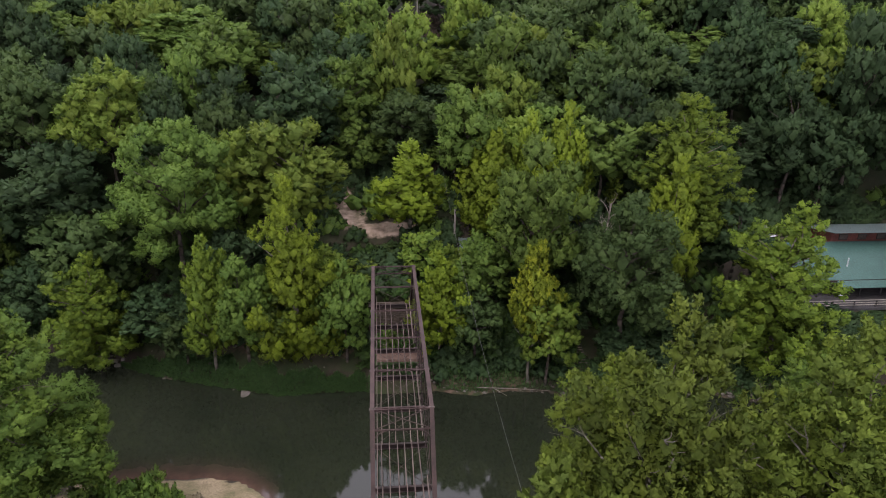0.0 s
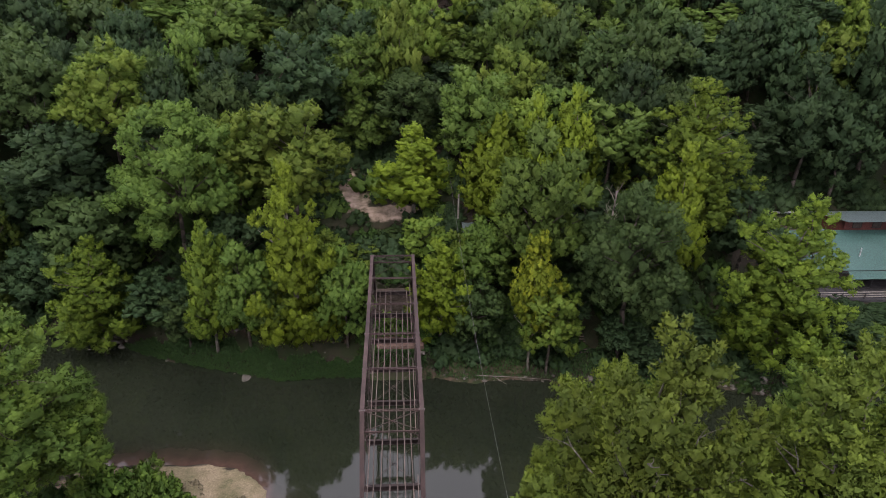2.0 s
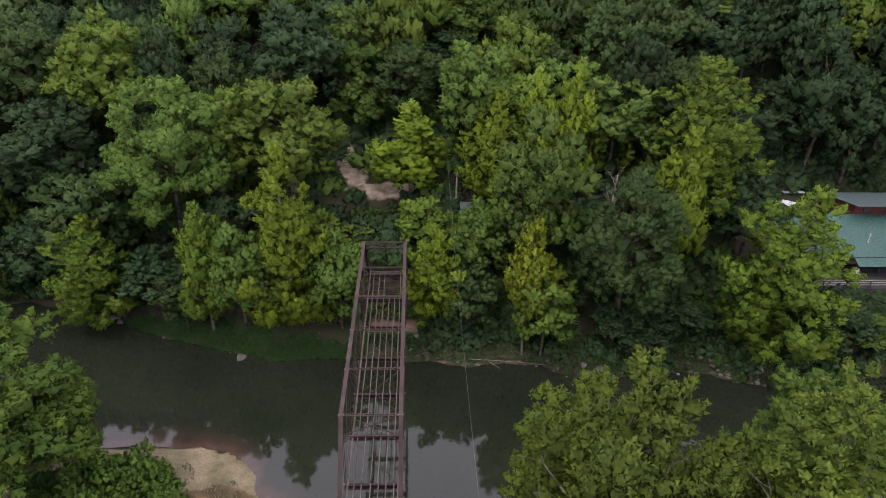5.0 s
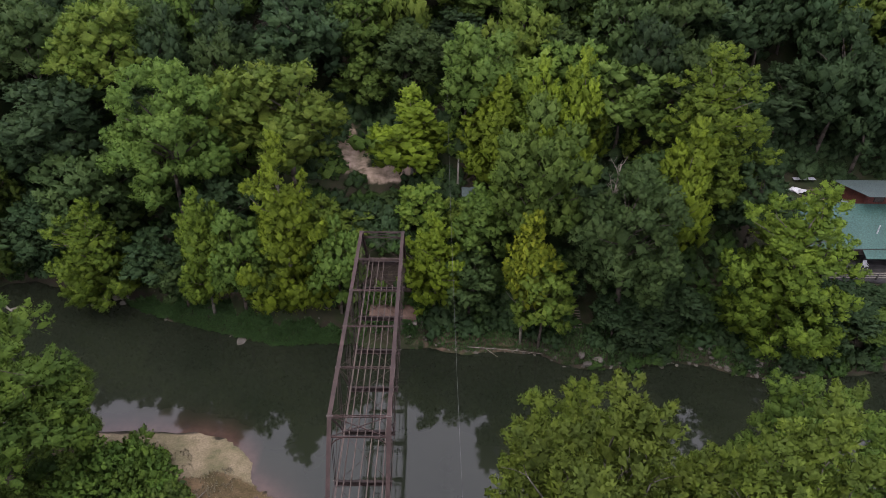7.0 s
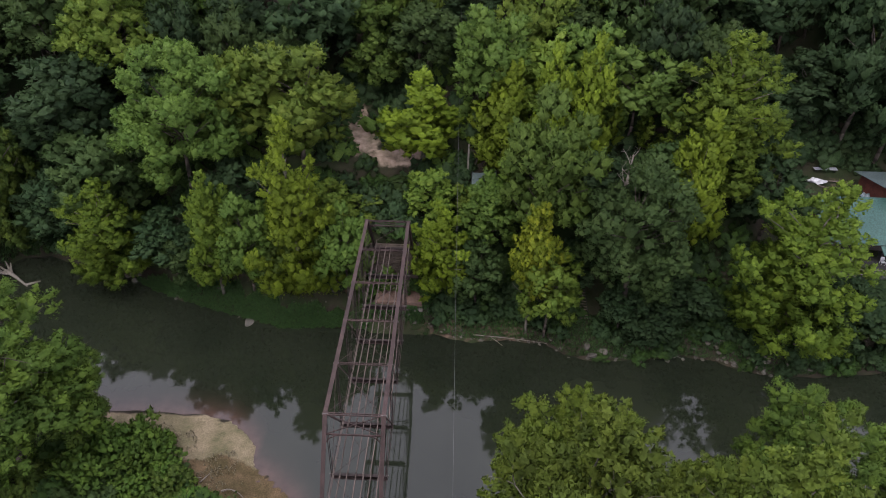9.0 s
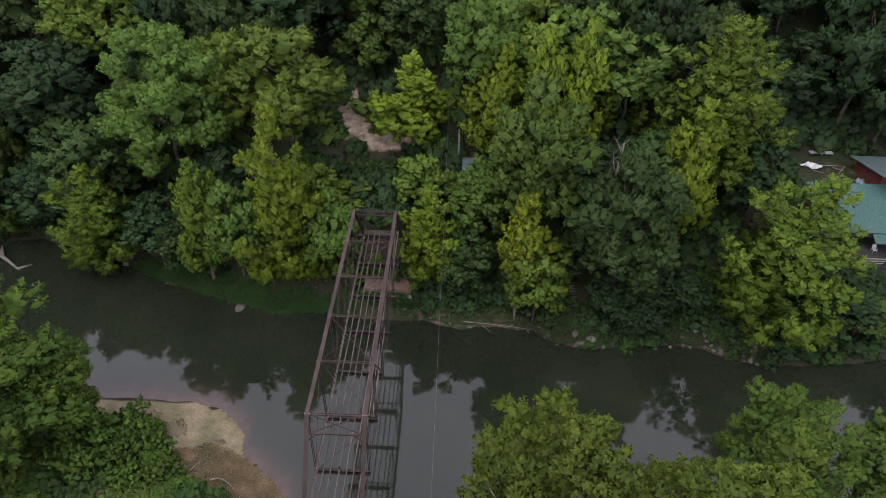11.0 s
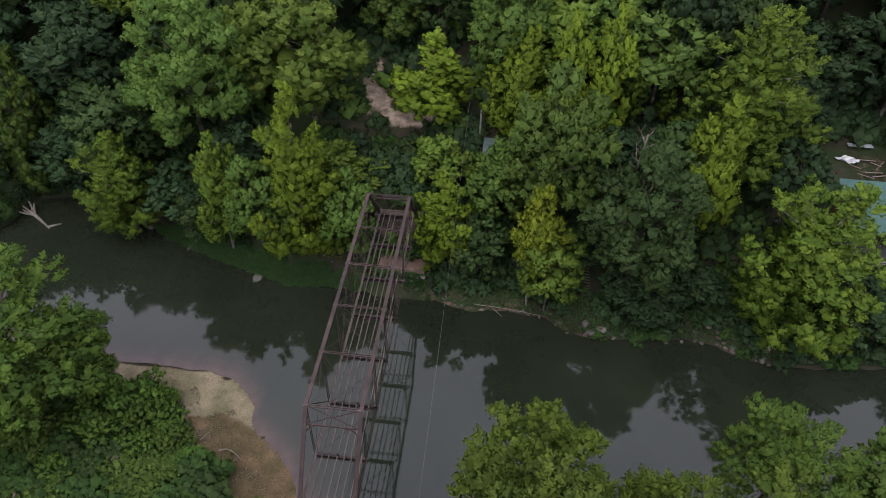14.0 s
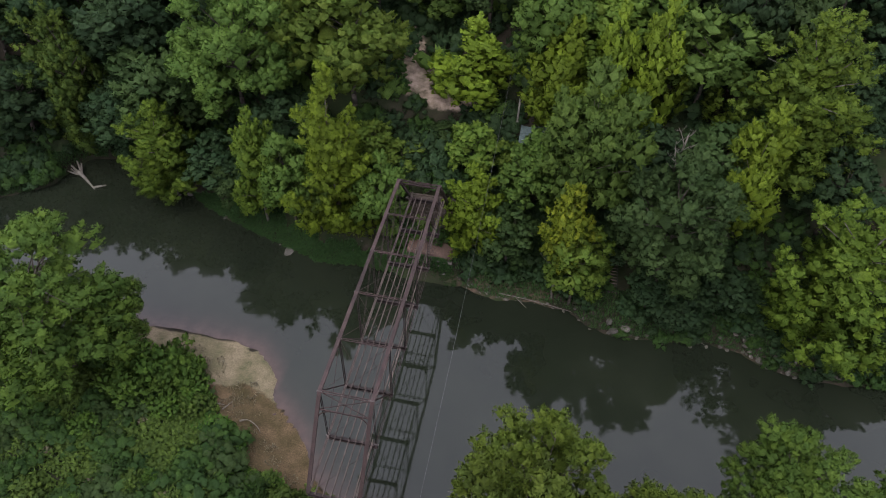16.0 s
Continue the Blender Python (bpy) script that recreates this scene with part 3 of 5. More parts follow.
def build_bench(x, y, z):
    bench = tagged(new("bench"), "pale grey slatted bench on the upper yard", "bench")
    for i in range(4):
        bm = bmesh.new()
        box(bm, (x, y + i * 0.22, z + 0.45), (x + 3.4, y + i * 0.22 + 0.18, z + 0.5), 0.01)
        part("slat", bm, bench_paint, bench)
    for dx in (0.2, 3.0):
        for dy in (0.05, 0.7):
            bm = bmesh.new()
            box(bm, (x + dx, y + dy, z - 0.3), (x + dx + 0.1, y + dy + 0.1, z + 0.45), 0.01)
            part("leg", bm, grey_wood, bench)


build_bench(60.2, 54.4, 11.4)


def build_deck_chair(x, y, z):
    chair = tagged(new("deck_chair"), "pale plastic chair standing on the grey deck", "chair")
    bm = bmesh.new()
    box(bm, (x, y, z + 0.4), (x + 0.55, y + 0.55, z + 0.45), 0.015)
    part("seat", bm, white_paint, chair)
    bm = bmesh.new()
    bar(bm, (x + 0.275, y + 0.53, z + 0.45), (x + 0.275, y + 0.68, z + 0.95), 0.52, 0.035, (0, 1, 0))
    part("backrest", bm, white_paint, chair)
    for dx in (0.03, 0.52):
        for dy in (0.03, 0.52):
            bm = bmesh.new()
            rod(bm, (x + dx, y + dy, z), (x + dx, y + dy, z + 0.42), 0.022)
            part("leg", bm, white_paint, chair)
        bm = bmesh.new()
        bar(bm, (x + dx, y, z + 0.65), (x + dx, y + 0.58, z + 0.68), 0.05, 0.03)
        part("armrest", bm, white_paint, chair)


build_deck_chair(63.2, 37.2, 7.26)


def crumpled_sheet(name, cx, cy, z, w, d, mat, label, seed):
    rng = np.random.default_rng(seed)
    n = 14
    u, v = np.meshgrid(np.linspace(-1, 1, n), np.linspace(-1, 1, n))
    x = cx + u * w / 2 * (1 + 0.25 * np.sin(3 * v + seed)) + rng.normal(0, 0.04, u.shape)
    y = cy + v * d / 2 * (1 + 0.3 * np.sin(2.3 * u)) + rng.normal(0, 0.04, u.shape)
    h = z + 0.25 + 0.18 * np.sin(4 * u + 2 * v) + 0.1 * np.sin(7 * v - 3 * u) + rng.normal(0, 0.03, u.shape)
    i = (np.arange(n - 1)[:, None] * n + np.arange(n - 1)).ravel()
    me = raw_mesh(name, np.stack([x.ravel(), y.ravel(), h.ravel()], 1), np.stack([i, i + 1, i + n + 1, i + n], 1), mat, smooth=True)
    ob = tagged(new(name, me), label, "tarp")
    thick = ob.modifiers.new("thick", "SOLIDIFY")
    thick.thickness = 0.02
    return ob


crumpled_sheet("white_tarp", 59.2, 51.7, 11.3, 2.8, 1.3, white_paint, "crumpled white plastic tarp on the upper yard", 2)
crumpled_sheet("grey_tarp", 64.3, 46.8, 11.6, 1.4, 2.4, blue_tarp, "grey canvas tarp draped beside the red wall", 5)

rng = random.Random(11)
for i in range(7):
    a = rng.uniform(-0.9, 0.9)
    c = Vector((61.5 + rng.uniform(-1.5, 2), 50 + rng.uniform(-1.5, 2), 0))
    c.z = float(land(c.x, c.y)) + 0.3
    d = Vector((math.cos(a), math.sin(a), 0.05)) * rng.uniform(0.7, 1.6)
    bm = bmesh.new()
    bar(bm, c - d, c + d, 0.16, 0.05)
    tagged(part("plank", bm, deck_wood), "loose weathered plank lying on the yard", "plank", "planks on the yard")

# ---- shed, poles, cables, stairs ----
shed = tagged(new("shed"), "small blue-grey board shed among the trees", "shed")
bm = bmesh.new()
box(bm, (9.9, 43.6, 9.6), (12.7, 46.4, 13.7))
part("wall", bm, shed_blue, shed)
bm = bmesh.new()
box(bm, (10.6, 43.53, 11.2), (11.5, 43.6, 13.1))
part("door", bm, grey_wood, shed, "grey board door")
seamed_roof(shed, 9.6, 13.0, 43.1, 13.5, 46.8, 14.5, grey_roof)


def build_pole(x, y, top, label):
    base = float(land(x, y)) - 0.5
    pole = tagged(new("utility_pole"), label, "utility pole")
    bm = bmesh.new()
    rod(bm, (x, y, base), (x, y, top), 0.17, 10, 0.12)
    part("shaft", bm, pole_wood, pole)
    bm = bmesh.new()
    rod(bm, (x, y - 0.13, top - 0.5), (x, y - 0.13, top - 0.3), 0.05, 8)
    part("insulator", bm, grey_wood, pole)


POLES = ((9.05, 45.5, 18.6), (7.3, 109.5, 47.0), (8.0, -42.0, 20.0))
for x, y, z in POLES:
    build_pole(x, y, z, "weathered wooden utility pole among the trees")


def hang_cable(a, b, sag):
    cu = bpy.data.curves.new("cable", "CURVE")
    cu.dimensions, cu.bevel_depth, cu.bevel_resolution = "3D", 0.011, 1
    s = cu.splines.new("POLY")
    s.points.add(40)
    for i, p in enumerate(s.points):
        f = i / 40
        q = Vector(a).lerp(Vector(b), f)
        p.co = (q.x, q.y, q.z - 4 * sag * f * (1 - f), 1)
    cu.materials.append(cable_mat)
    tagged(new("cable", cu), "thin grey overhead cable strung between poles", "cable", "overhead cables")


hang_cable((7.3, 109.4, 46.6), (8.0, -41.9, 19.6), 13.2)


def build_stairs():
    stairs = tagged(new("stairs"), "steep wooden steps climbing the far bank", "stairs")
    a, b = Vector((24.2, 29.4, 2.9)), Vector((23.8, 35.0, 5.7))
    for dx in (-0.5, 0.5):
        bm = bmesh.new()
        bar(bm, a + Vector((dx, 0, 0)), b + Vector((dx, 0, 0)), 0.07, 0.24)
        part("stringer", bm, grey_wood, stairs)
    for i in range(16):
        p = a.lerp(b, (i + 0.5) / 16)
        bm = bmesh.new()
        box(bm, p + Vector((-0.47, -0.1, 0.05)), p + Vector((0.47, 0.12, 0.1)), 0.008)
        part("tread", bm, deck_wood, stairs)
    for i in (0, 8, 15):
        p = a.lerp(b, (i + 0.5) / 16) + Vector((-0.56, 0, 0))
        bm = bmesh.new()
        box(bm, p + Vector((-0.04, -0.04, -1.2)), p + Vector((0.04, 0.04, 1.0)))
        part("newel", bm, grey_wood, stairs)
    bm = bmesh.new()
    bar(bm, a + Vector((-0.56, 0, 1)), b + Vector((-0.56, 0, 1)), 0.06, 0.06)
    part("handrail", bm, grey_wood, stairs)


build_stairs()


# ---- rocks and drift wood ----
def rock_mesh(seed, mat=rock_mat):
    rng = np.random.default_rng(seed)
    bm = bmesh.new()
    bmesh.ops.create_icosphere(bm, subdivisions=2, radius=1.0)
    cut = [Vector(v).normalized() for v in rng.normal(size=(9, 3))]
    for v in bm.verts:
        for c in cut:
            d = v.co.dot(c) - 0.68
            if d > 0:
                v.co -= c * d * 0.85
        v.co *= 1 + rng.normal(0, 0.03)
    me = bpy.data.meshes.new("rock")
    bm.to_mesh(me)
    bm.free()
    me.materials.append(mat)
    return me


ROCK = [rock_mesh(i) for i in range(5)]


def far_y(x):
    return float(np.interp(x, FAR_X, FAR_Y))


def put_rock(x, y, size, rng, z=None):
    z = max(float(land(x, y)), -0.25) if z is None else z
    ob = new("rock", rng.choice(ROCK))
    ob.matrix_basis = pose(x, y, z + 0.1 * size, rng.uniform(-15, 15), rng.uniform(-15, 15), rng.uniform(0, 360)) @ Matrix.Diagonal((size * rng.uniform(0.8, 1.3), size * rng.uniform(0.6, 1.0), size * rng.uniform(0.4, 0.7), 1))
    tagged(ob, "pale weathered limestone rock at the water's edge", "rock", "rocks along the bank")


rng = random.Random(5)
for x, y, size in ((-18.6, 30.0, 0.85), (-20.2, 30.9, 0.3), (3.6, 29.6, 0.45), (25.0, 25.6, 0.95), (26.2, 26.0, 0.7), (24.3, 26.4, 0.6), (31.4, 25.0, 0.45), (34.2, 25.7, 0.5), (36.2, 26.0, 0.5), (-37.9, 37.4, 0.6), (-36.4, 37.6, 0.8), (-37.6, 38.6, 0.7), (-40.5, 37.2, 0.5), (-47.1, 35.7, 0.35), (-29.5, 34.2, 0.35)):
    put_rock(x, y, size, rng)
for i in range(70):
    x = rng.gauss(43, 3.6)
    put_rock(x, float(np.interp(x, FAR_X, FAR_Y)) + abs(rng.gauss(0, 1.4)) - 0.25, rng.uniform(0.15, 0.5), rng)
for i in range(50):
    x = rng.uniform(2, 37)
    put_rock(x, float(np.interp(x, FAR_X, FAR_Y)) + abs(rng.gauss(0, 0.35)) - 0.2, rng.uniform(0.1, 0.34), rng)
for i in range(44):
    x = rng.uniform(-3, 14)
    put_rock(x, far_y(x) + rng.uniform(-0.15, 0.9), rng.uniform(0.1, 0.28), rng)
for i in range(14):
    x = rng.uniform(-34, -6)
    put_rock(x, float(np.interp(x, FAR_X, FAR_Y)) + rng.uniform(0.8, 2.6), rng.uniform(0.12, 0.35), rng)
for i in range(46):
    x = rng.uniform(-31, -5)
    put_rock(x, far_y(x) + rng.uniform(3.4, 5.6), rng.uniform(0.12, 0.42), rng)
for i in range(16):
    x = rng.uniform(-44, -30)
    put_rock(x, far_y(x) + rng.uniform(-0.6, 1.0), rng.uniform(0.15, 0.5), rng)


def limb(bm, a, b, r0, r1, bend, rng, sides=6, steps=5):
    """A bent, tapering branch."""
    a, b = Vector(a), Vector(b)
    side = Vector((rng.uniform(-1, 1), rng.uniform(-1, 1), rng.uniform(-0.4, 0.4))) * bend
    last = a
    for i in range(1, steps + 1):
        f = i / steps
        p = a.lerp(b, f) + side * math.sin(math.pi * f)
        rod(bm, last, p, r0 + (r1 - r0) * (i - 1) / steps, sides, r0 + (r1 - r0) * f)
        last = p


def driftwood(pieces, r, label, name="driftwood", seed=1):
    rng, bm = random.Random(seed), bmesh.new()
    for i, (a, b) in enumerate(pieces):
        limb(bm, a, b, r if i == 0 else r * 0.6, r * 0.3, 0.25 if i == 0 else 0.15, rng)
    tagged(part(name, bm, dead_wood, smooth=True), label, "driftwood")


driftwood((((-54.4, 38.2, 0.45), (-50.3, 35.5, 0.1)), ((-50.6, 35.7, 0.15), (-48.9, 36.4, 0.35)), ((-53.8, 37.8, 0.35), (-55.5, 39.9, 0.9)), ((-53.8, 37.8, 0.35), (-56.0, 39.0, 0.7)), ((-53.8, 37.8, 0.35), (-55.9, 37.9, 0.5)), ((-53.5, 37.6, 0.35), (-54.6, 39.6, 0.8)), ((-53.9, 37.9, 0.35), (-55.8, 38.5, 0.4))), 0.34, "bleached forked driftwood trunk half in the river")
driftwood((((10.2, 28.3, 0.75), (19.6, 27.7, 0.25)), ((12.6, 28.1, 0.6), (14.0, 27.2, 0.1))), 0.08, "long bleached fallen trunk along the bank", seed=2)


def stick(points, r, seed):
    """A bleached stick lying on the ground through the given places."""
    ends = [(x, y, float(land(x, y)) + h) for x, y, h in points]
    driftwood(tuple(zip(ends, ends[1:])), r, "bleached stick on the gravel bar", "stick", seed)


stick(((-18.6, 5.3, 0.5), (-16.8, 5.6, 0.15)), 0.09, 3)
stick(((-16.7, 4.9, 0.2), (-16.2, 6.2, 0.3)), 0.09, 4)
stick(((-14.4, 4.0, 0.2), (-13.4, 4.4, 0.35), (-12.1, 3.7, 0.15)), 0.11, 5)


def dead_tree(x, y, top, seed):
    rng, z = random.Random(seed), float(land(x, y))
    tree = tagged(new("dead_tree"), "bare grey dead tree among green crowns", "tree")
    bm = bmesh.new()
    limb(bm, (x, y, z - 0.5), (x + 0.4, y, top - 2), 0.2, 0.1, 0.3, rng)
    part("trunk", bm, dead_wood, tree, smooth=True)
    for i in range(13):
        a, f = i * 2.4, rng.uniform(0.55, 1.0)
        p = Vector((x + 0.4 * f, y, z + (top - 2 - z) * f))
        d = Vector((math.cos(a), math.sin(a), rng.uniform(0.5, 1.4))) * rng.uniform(1.0, 2.2)
        bm = bmesh.new()
        limb(bm, p, p + d, 0.06, 0.02, 0.2, rng, 5, 4)
        for j in range(3):
            q = p + d * rng.uniform(0.4, 0.9)
            limb(bm, q, q + Vector((rng.uniform(-0.7, 0.7), rng.uniform(-0.7, 0.7), rng.uniform(0.2, 0.8))), 0.025, 0.01, 0.1, rng, 4, 2)
        part("branch", bm, dead_wood, tree)


dead_tree(28.2, 38.0, 23.7, 3)
dead_tree(16.6, 82.0, 36.4, 6)


# ---- trees ----
def unit(v):
    return v / np.maximum(np.linalg.norm(v, axis=-1, keepdims=True), 1e-6)


HEART_V = np.array(((1, 0, 0), (-1, 0, 0), (0, 1, 0), (0, -1, 0), (0, 0, 1), (0, 0, -1)), float)
HEART_F = np.array(((0, 2, 4), (2, 1, 4), (1, 3, 4), (3, 0, 4), (2, 0, 5), (1, 2, 5), (3, 1, 5), (0, 3, 5)))


def clumps(centres, radii, axes, per, length, rng, stretch=1.5, loose=0.0, bough=None, core=0.84):
    """Flame-shaped leaf clumps: a small leafy heart under many pointed leaves."""
    k = len(centres)
    n = k * per

    def swell(d, ax, rr):
        a = (d * ax).sum(-1, keepdims=True)
        return (d - a * ax) * rr * (1.0 - 0.32 * a) + ax * a * rr * stretch

    bough = axes if bough is None else bough
    tone = rng.random(k) ** 1.3
    turn = rng.uniform(0, 6.28, k)[:, None]
    heart = np.stack([HEART_V[:, 0] * np.cos(turn) - HEART_V[:, 1] * np.sin(turn), HEART_V[:, 0] * np.sin(turn) + HEART_V[:, 1] * np.cos(turn), np.tile(HEART_V[:, 2], (k, 1))], 2)
    heart_v = centres[:, None] + swell(heart, axes[:, None], radii[:, None, None]) * core * (1 + rng.normal(0, 0.14, (k, len(HEART_V), 1)))
    heart_f = (np.arange(k)[:, None, None] * len(HEART_V) + HEART_F).reshape(-1, 3)
    c, r, o = np.repeat(centres, per, 0), np.repeat(radii, per)[:, None], np.repeat(axes, per, 0)
    d = unit(unit(rng.normal(size=(n, 3))) + o * 0.6)
    base = c + swell(d, o, r) * rng.uniform(0.78 - loose, 1.07 + loose, (n, 1))
    t = unit(o * 0.4 + d * 0.3 + rng.normal(size=(n, 3)) * 0.42)
    nrm = unit(d - t * (d * t).sum(1, keepdims=True) + rng.normal(size=(n, 3)) * 0.22)
    side = unit(np.cross(t, nrm))
    ln = length * rng.uniform(0.65, 1.3, (n, 1)) * (0.55 + 0.45 * r / radii.mean())
    leaf_v = np.stack([base - side * ln * 0.42, base + side * ln * 0.42, base + t * ln - nrm * ln * 0.1], 1).reshape(-1, 3)
    verts = np.concatenate([heart_v.reshape(-1, 3), leaf_v])
    faces = np.concatenate([heart_f, np.arange(n * 3).reshape(-1, 3) + heart_v.shape[0] * heart_v.shape[1]])
    tones = np.concatenate([np.repeat(tone, len(HEART_V)), np.repeat(np.clip(np.repeat(tone, per) + rng.normal(0, 0.09, n), 0, 1), 3)])
    soft = np.concatenate([unit(heart.reshape(-1, 3) * 0.55 + np.repeat(bough, len(HEART_V), 0) * 0.8), np.repeat(unit(d * 0.45 + nrm * 0.16 + np.repeat(bough, per, 0) * 0.8), 3, 0)])
    return verts, faces, tones, soft


def sphere_dirs(n, rng):
    k = np.arange(n) + 0.5
    z = 1 - 2 * k / n
    a = k * 2.39996 + rng.uniform(0, 6.28)
    v = np.stack([np.cos(a) * np.sqrt(1 - z * z), np.sin(a) * np.sqrt(1 - z * z), z], 1)
    return unit(v + rng.normal(0, 0.18, v.shape))


H0, R0 = 20.0, 6.0


def lobes_round(rng, count):
    d = sphere_dirs(int(count * 1.2), rng)
    d = d[d[:, 2] > -0.75][:count]
    f = rng.uniform(0.56, 0.94, (len(d), 1))
    c = np.array((0, 0, 0.55 * H0)) + d * f * (R0, R0, 0.43 * H0)
    r = R0 * rng.uniform(0.20, 0.36, len(d)) * math.sqrt(25 / count)
    c = np.concatenate([c, [[0, 0, 0.6 * H0], [0, 0, 0.45 * H0]]])
    return c, np.append(r, (R0 * 0.5, R0 * 0.5)), 0.95


def lobes_upright(rng, count):
    """Foliage strung along several rising leaders that end in points of their own."""
    c, r = [], []
    spin = rng.uniform(0, 6.28)
    plan = ((0.08, 0.97, 5), (0.40, 0.88, 5), (0.48, 0.80, 5), (0.66, 0.70, 5), (0.72, 0.62, 4), (0.82, 0.54, 4), (0.86, 0.46, 4), (0.90, 0.38, 4), (0.84, 0.30, 3), (0.74, 0.24, 3))
    size = 0.74 if count > 60 else 1.0
    for i, (off, top, n) in enumerate(plan if count <= 60 else plan + tuple((o * 0.8, t - 0.05, n) for o, t, n in plan)):
        a = spin + i * 2.4 + rng.uniform(-0.35, 0.35)
        off, top = R0 * off * rng.uniform(0.85, 1.12), H0 * (top + rng.uniform(-0.04, 0.03))
        low = max(0.14 * H0, top - 0.42 * H0)
        for j in range(n):
            f = (j + 0.6) / (n - 0.2)
            reach = off * (0.45 + 0.55 * f)
            c.append((math.cos(a) * reach + rng.normal(0, 0.7), math.sin(a) * reach + rng.normal(0, 0.7), low + (top - low) * f - 0.3))
            r.append(size * R0 * (0.34 - 0.17 * f) * rng.uniform(0.75, 1.3))
    keep = list(range(len(c)))[:max(24, count)]
    c, r = np.array(c)[keep], np.array(r)[keep]
    heart = [(0, 0, 0.3 * H0), (0, 0, 0.45 * H0), (0, 0, 0.6 * H0)]
    return np.concatenate([c, heart]), np.append(r, (R0 * 0.36, R0 * 0.34, R0 * 0.28)), 1.4


def tree_meshes(kind, bark, seed, lobes, count, knobs, per, leaf, tuft=1.0, limbs=24):
    """The trunk and crown of one tree, 20 m high and 12 m wide."""
    rng = np.random.default_rng(seed)
    c, r, tall = lobes(rng, count)
    up = tall > 1.2
    pos, rad, axes, bough = [], [], [], []
    for ci, ri in zip(c, r):
        way = unit(ci * (1, 1, 0) * (0.45 if up else 0.9) + (0, 0, 0.16 * H0))
        d = sphere_dirs(int(knobs * 1.6), rng)
        d = d[(d @ way > -0.55) & (d[:, 2] > -0.8)][:knobs]
        reach = (d @ way)[:, None]
        pos.append(ci + (d * 0.84 + way * reach * (0.7 if up else 0.4)) * ri * rng.uniform(0.66, 1.0, (len(d), 1)))
        rad.append(tuft * ri * rng.uniform(0.28, 0.48, len(d)) * (1.1 - 0.3 * np.maximum(reach[:, 0], 0)))
        bough.append(unit(d * 0.8 + unit((ci - (0, 0, 0.42 * H0)) / (R0, R0, 0.4 * H0)) * 0.7))
        axes.append(unit(d * 0.75 + way * 0.35 + (0, 0, 0.5 if up else 0.4) + rng.normal(0, 0.25, d.shape)))
    pos, rad, axes, bough = (np.concatenate(q) for q in (pos, rad, axes, bough))
    shell = clumps(pos, rad, axes, per, leaf, rng, 1.45 if up else 1.25, 0.2 if tuft < 1 else 0.0, bough, 0.64 if tuft < 1 else 0.68 if knobs * len(c) > 420 else 0.88)
    inner = clumps(c, r * 0.62, np.tile((0.0, 0.0, 1.0), (len(r), 1)), max(per // 2, 10), leaf * 1.25, rng, 1.2, core=0.66)
    faces = np.concatenate([shell[1], inner[1] + len(shell[0])])
    verts, tone, soft = (np.concatenate([shell[j], inner[j]]) for j in (0, 2, 3))
    crown = raw_mesh("crown", verts, faces, LEAF[kind], tone, normals=soft)
    pr = random.Random(seed)
    bm = bmesh.new()
    fork = Vector((pr.uniform(-0.4, 0.4), pr.uniform(-0.4, 0.4), H0 * 0.3))
    full = limbs > 10
    limb(bm, (0, 0, -1.5), fork, 0.34, 0.26, 0.2, pr, 8 if full else 6, 4 if full else 2)
    limb(bm, fork, (0, 0, H0 * 0.6), 0.26, 0.08, 0.3, pr, 6, 4 if full else 2)
    order = sorted(zip(c.tolist(), r.tolist()), key=lambda q: -q[0][2])
    for ci, ri in order[:limbs]:
        z = min(max(H0 * 0.18, ci[2] - 0.16 * H0), H0 * 0.7)
        limb(bm, (fork.x * 0.7, fork.y * 0.7, z), Vector(ci), 0.13, 0.03, 0.35, pr, 5 if full else 4, 4 if full else 2)
    for i in range(44 if tuft < 1 else 0):
        ci, ri = order[i % 24]
        p = Vector(ci)
        d = Vector((ci[0], ci[1], 2.0)).normalized() + Vector((pr.uniform(-0.7, 0.7), pr.uniform(-0.7, 0.7), pr.uniform(-0.3, 0.6)))
        limb(bm, p, p + d * ri * 1.15, 0.035, 0.012, 0.15, pr, 4, 3)
    trunk = bpy.data.meshes.new("trunk")
    bm.to_mesh(trunk)
    bm.free()
    trunk.materials.append(bark)
    trunk.shade_smooth()
    return trunk, crown


KINDS = {
    "sycamore": ("sycamore_tree", pale_bark, lobes_upright, "yellow-green sycamore with pale limbs", 42),
    "maple": ("maple_tree", brown_bark, lobes_round, "full green broadleaf maple", 23),
    "oak": ("oak_tree", brown_bark, lobes_round, "dark green dense oak", 22),
    "walnut": ("walnut_tree", brown_bark, lobes_round, "olive-green walnut with loose foliage", 24),
    "elm": ("elm_tree", brown_bark, lobes_round, "grey-green rounded elm", 26),
    "ash": ("ash_tree", brown_bark, lobes_round, "mid-green ash with paler leaf tips", 24),
    "linden": ("linden_tree", brown_bark, lobes_upright, "tall green linden with layered drooping sprays", 42),
    "boxelder": ("boxelder_tree", pale_bark, lobes_upright, "olive-green boxelder with fine pale twigs", 42),
    "hackberry": ("hackberry_tree", pale_bark, lobes_round, "olive-green hackberry with a full rounded crown", 28),
    "russet": ("locust_tree", brown_bark, lobes_round, "thin brownish-olive locust", 24),
    "bright": ("sycamore_tree", pale_bark, lobes_upright, "bright yellow-green sycamore with feathery pointed tops", 42),
    "gold": ("sycamore_tree", pale_bark, lobes_upright, "sycamore turning golden at its top", 42),
}
CLOSE, WIDE, HERO, FINE, PLAIN, FAR = {}, {}, {}, {}, {}, {}
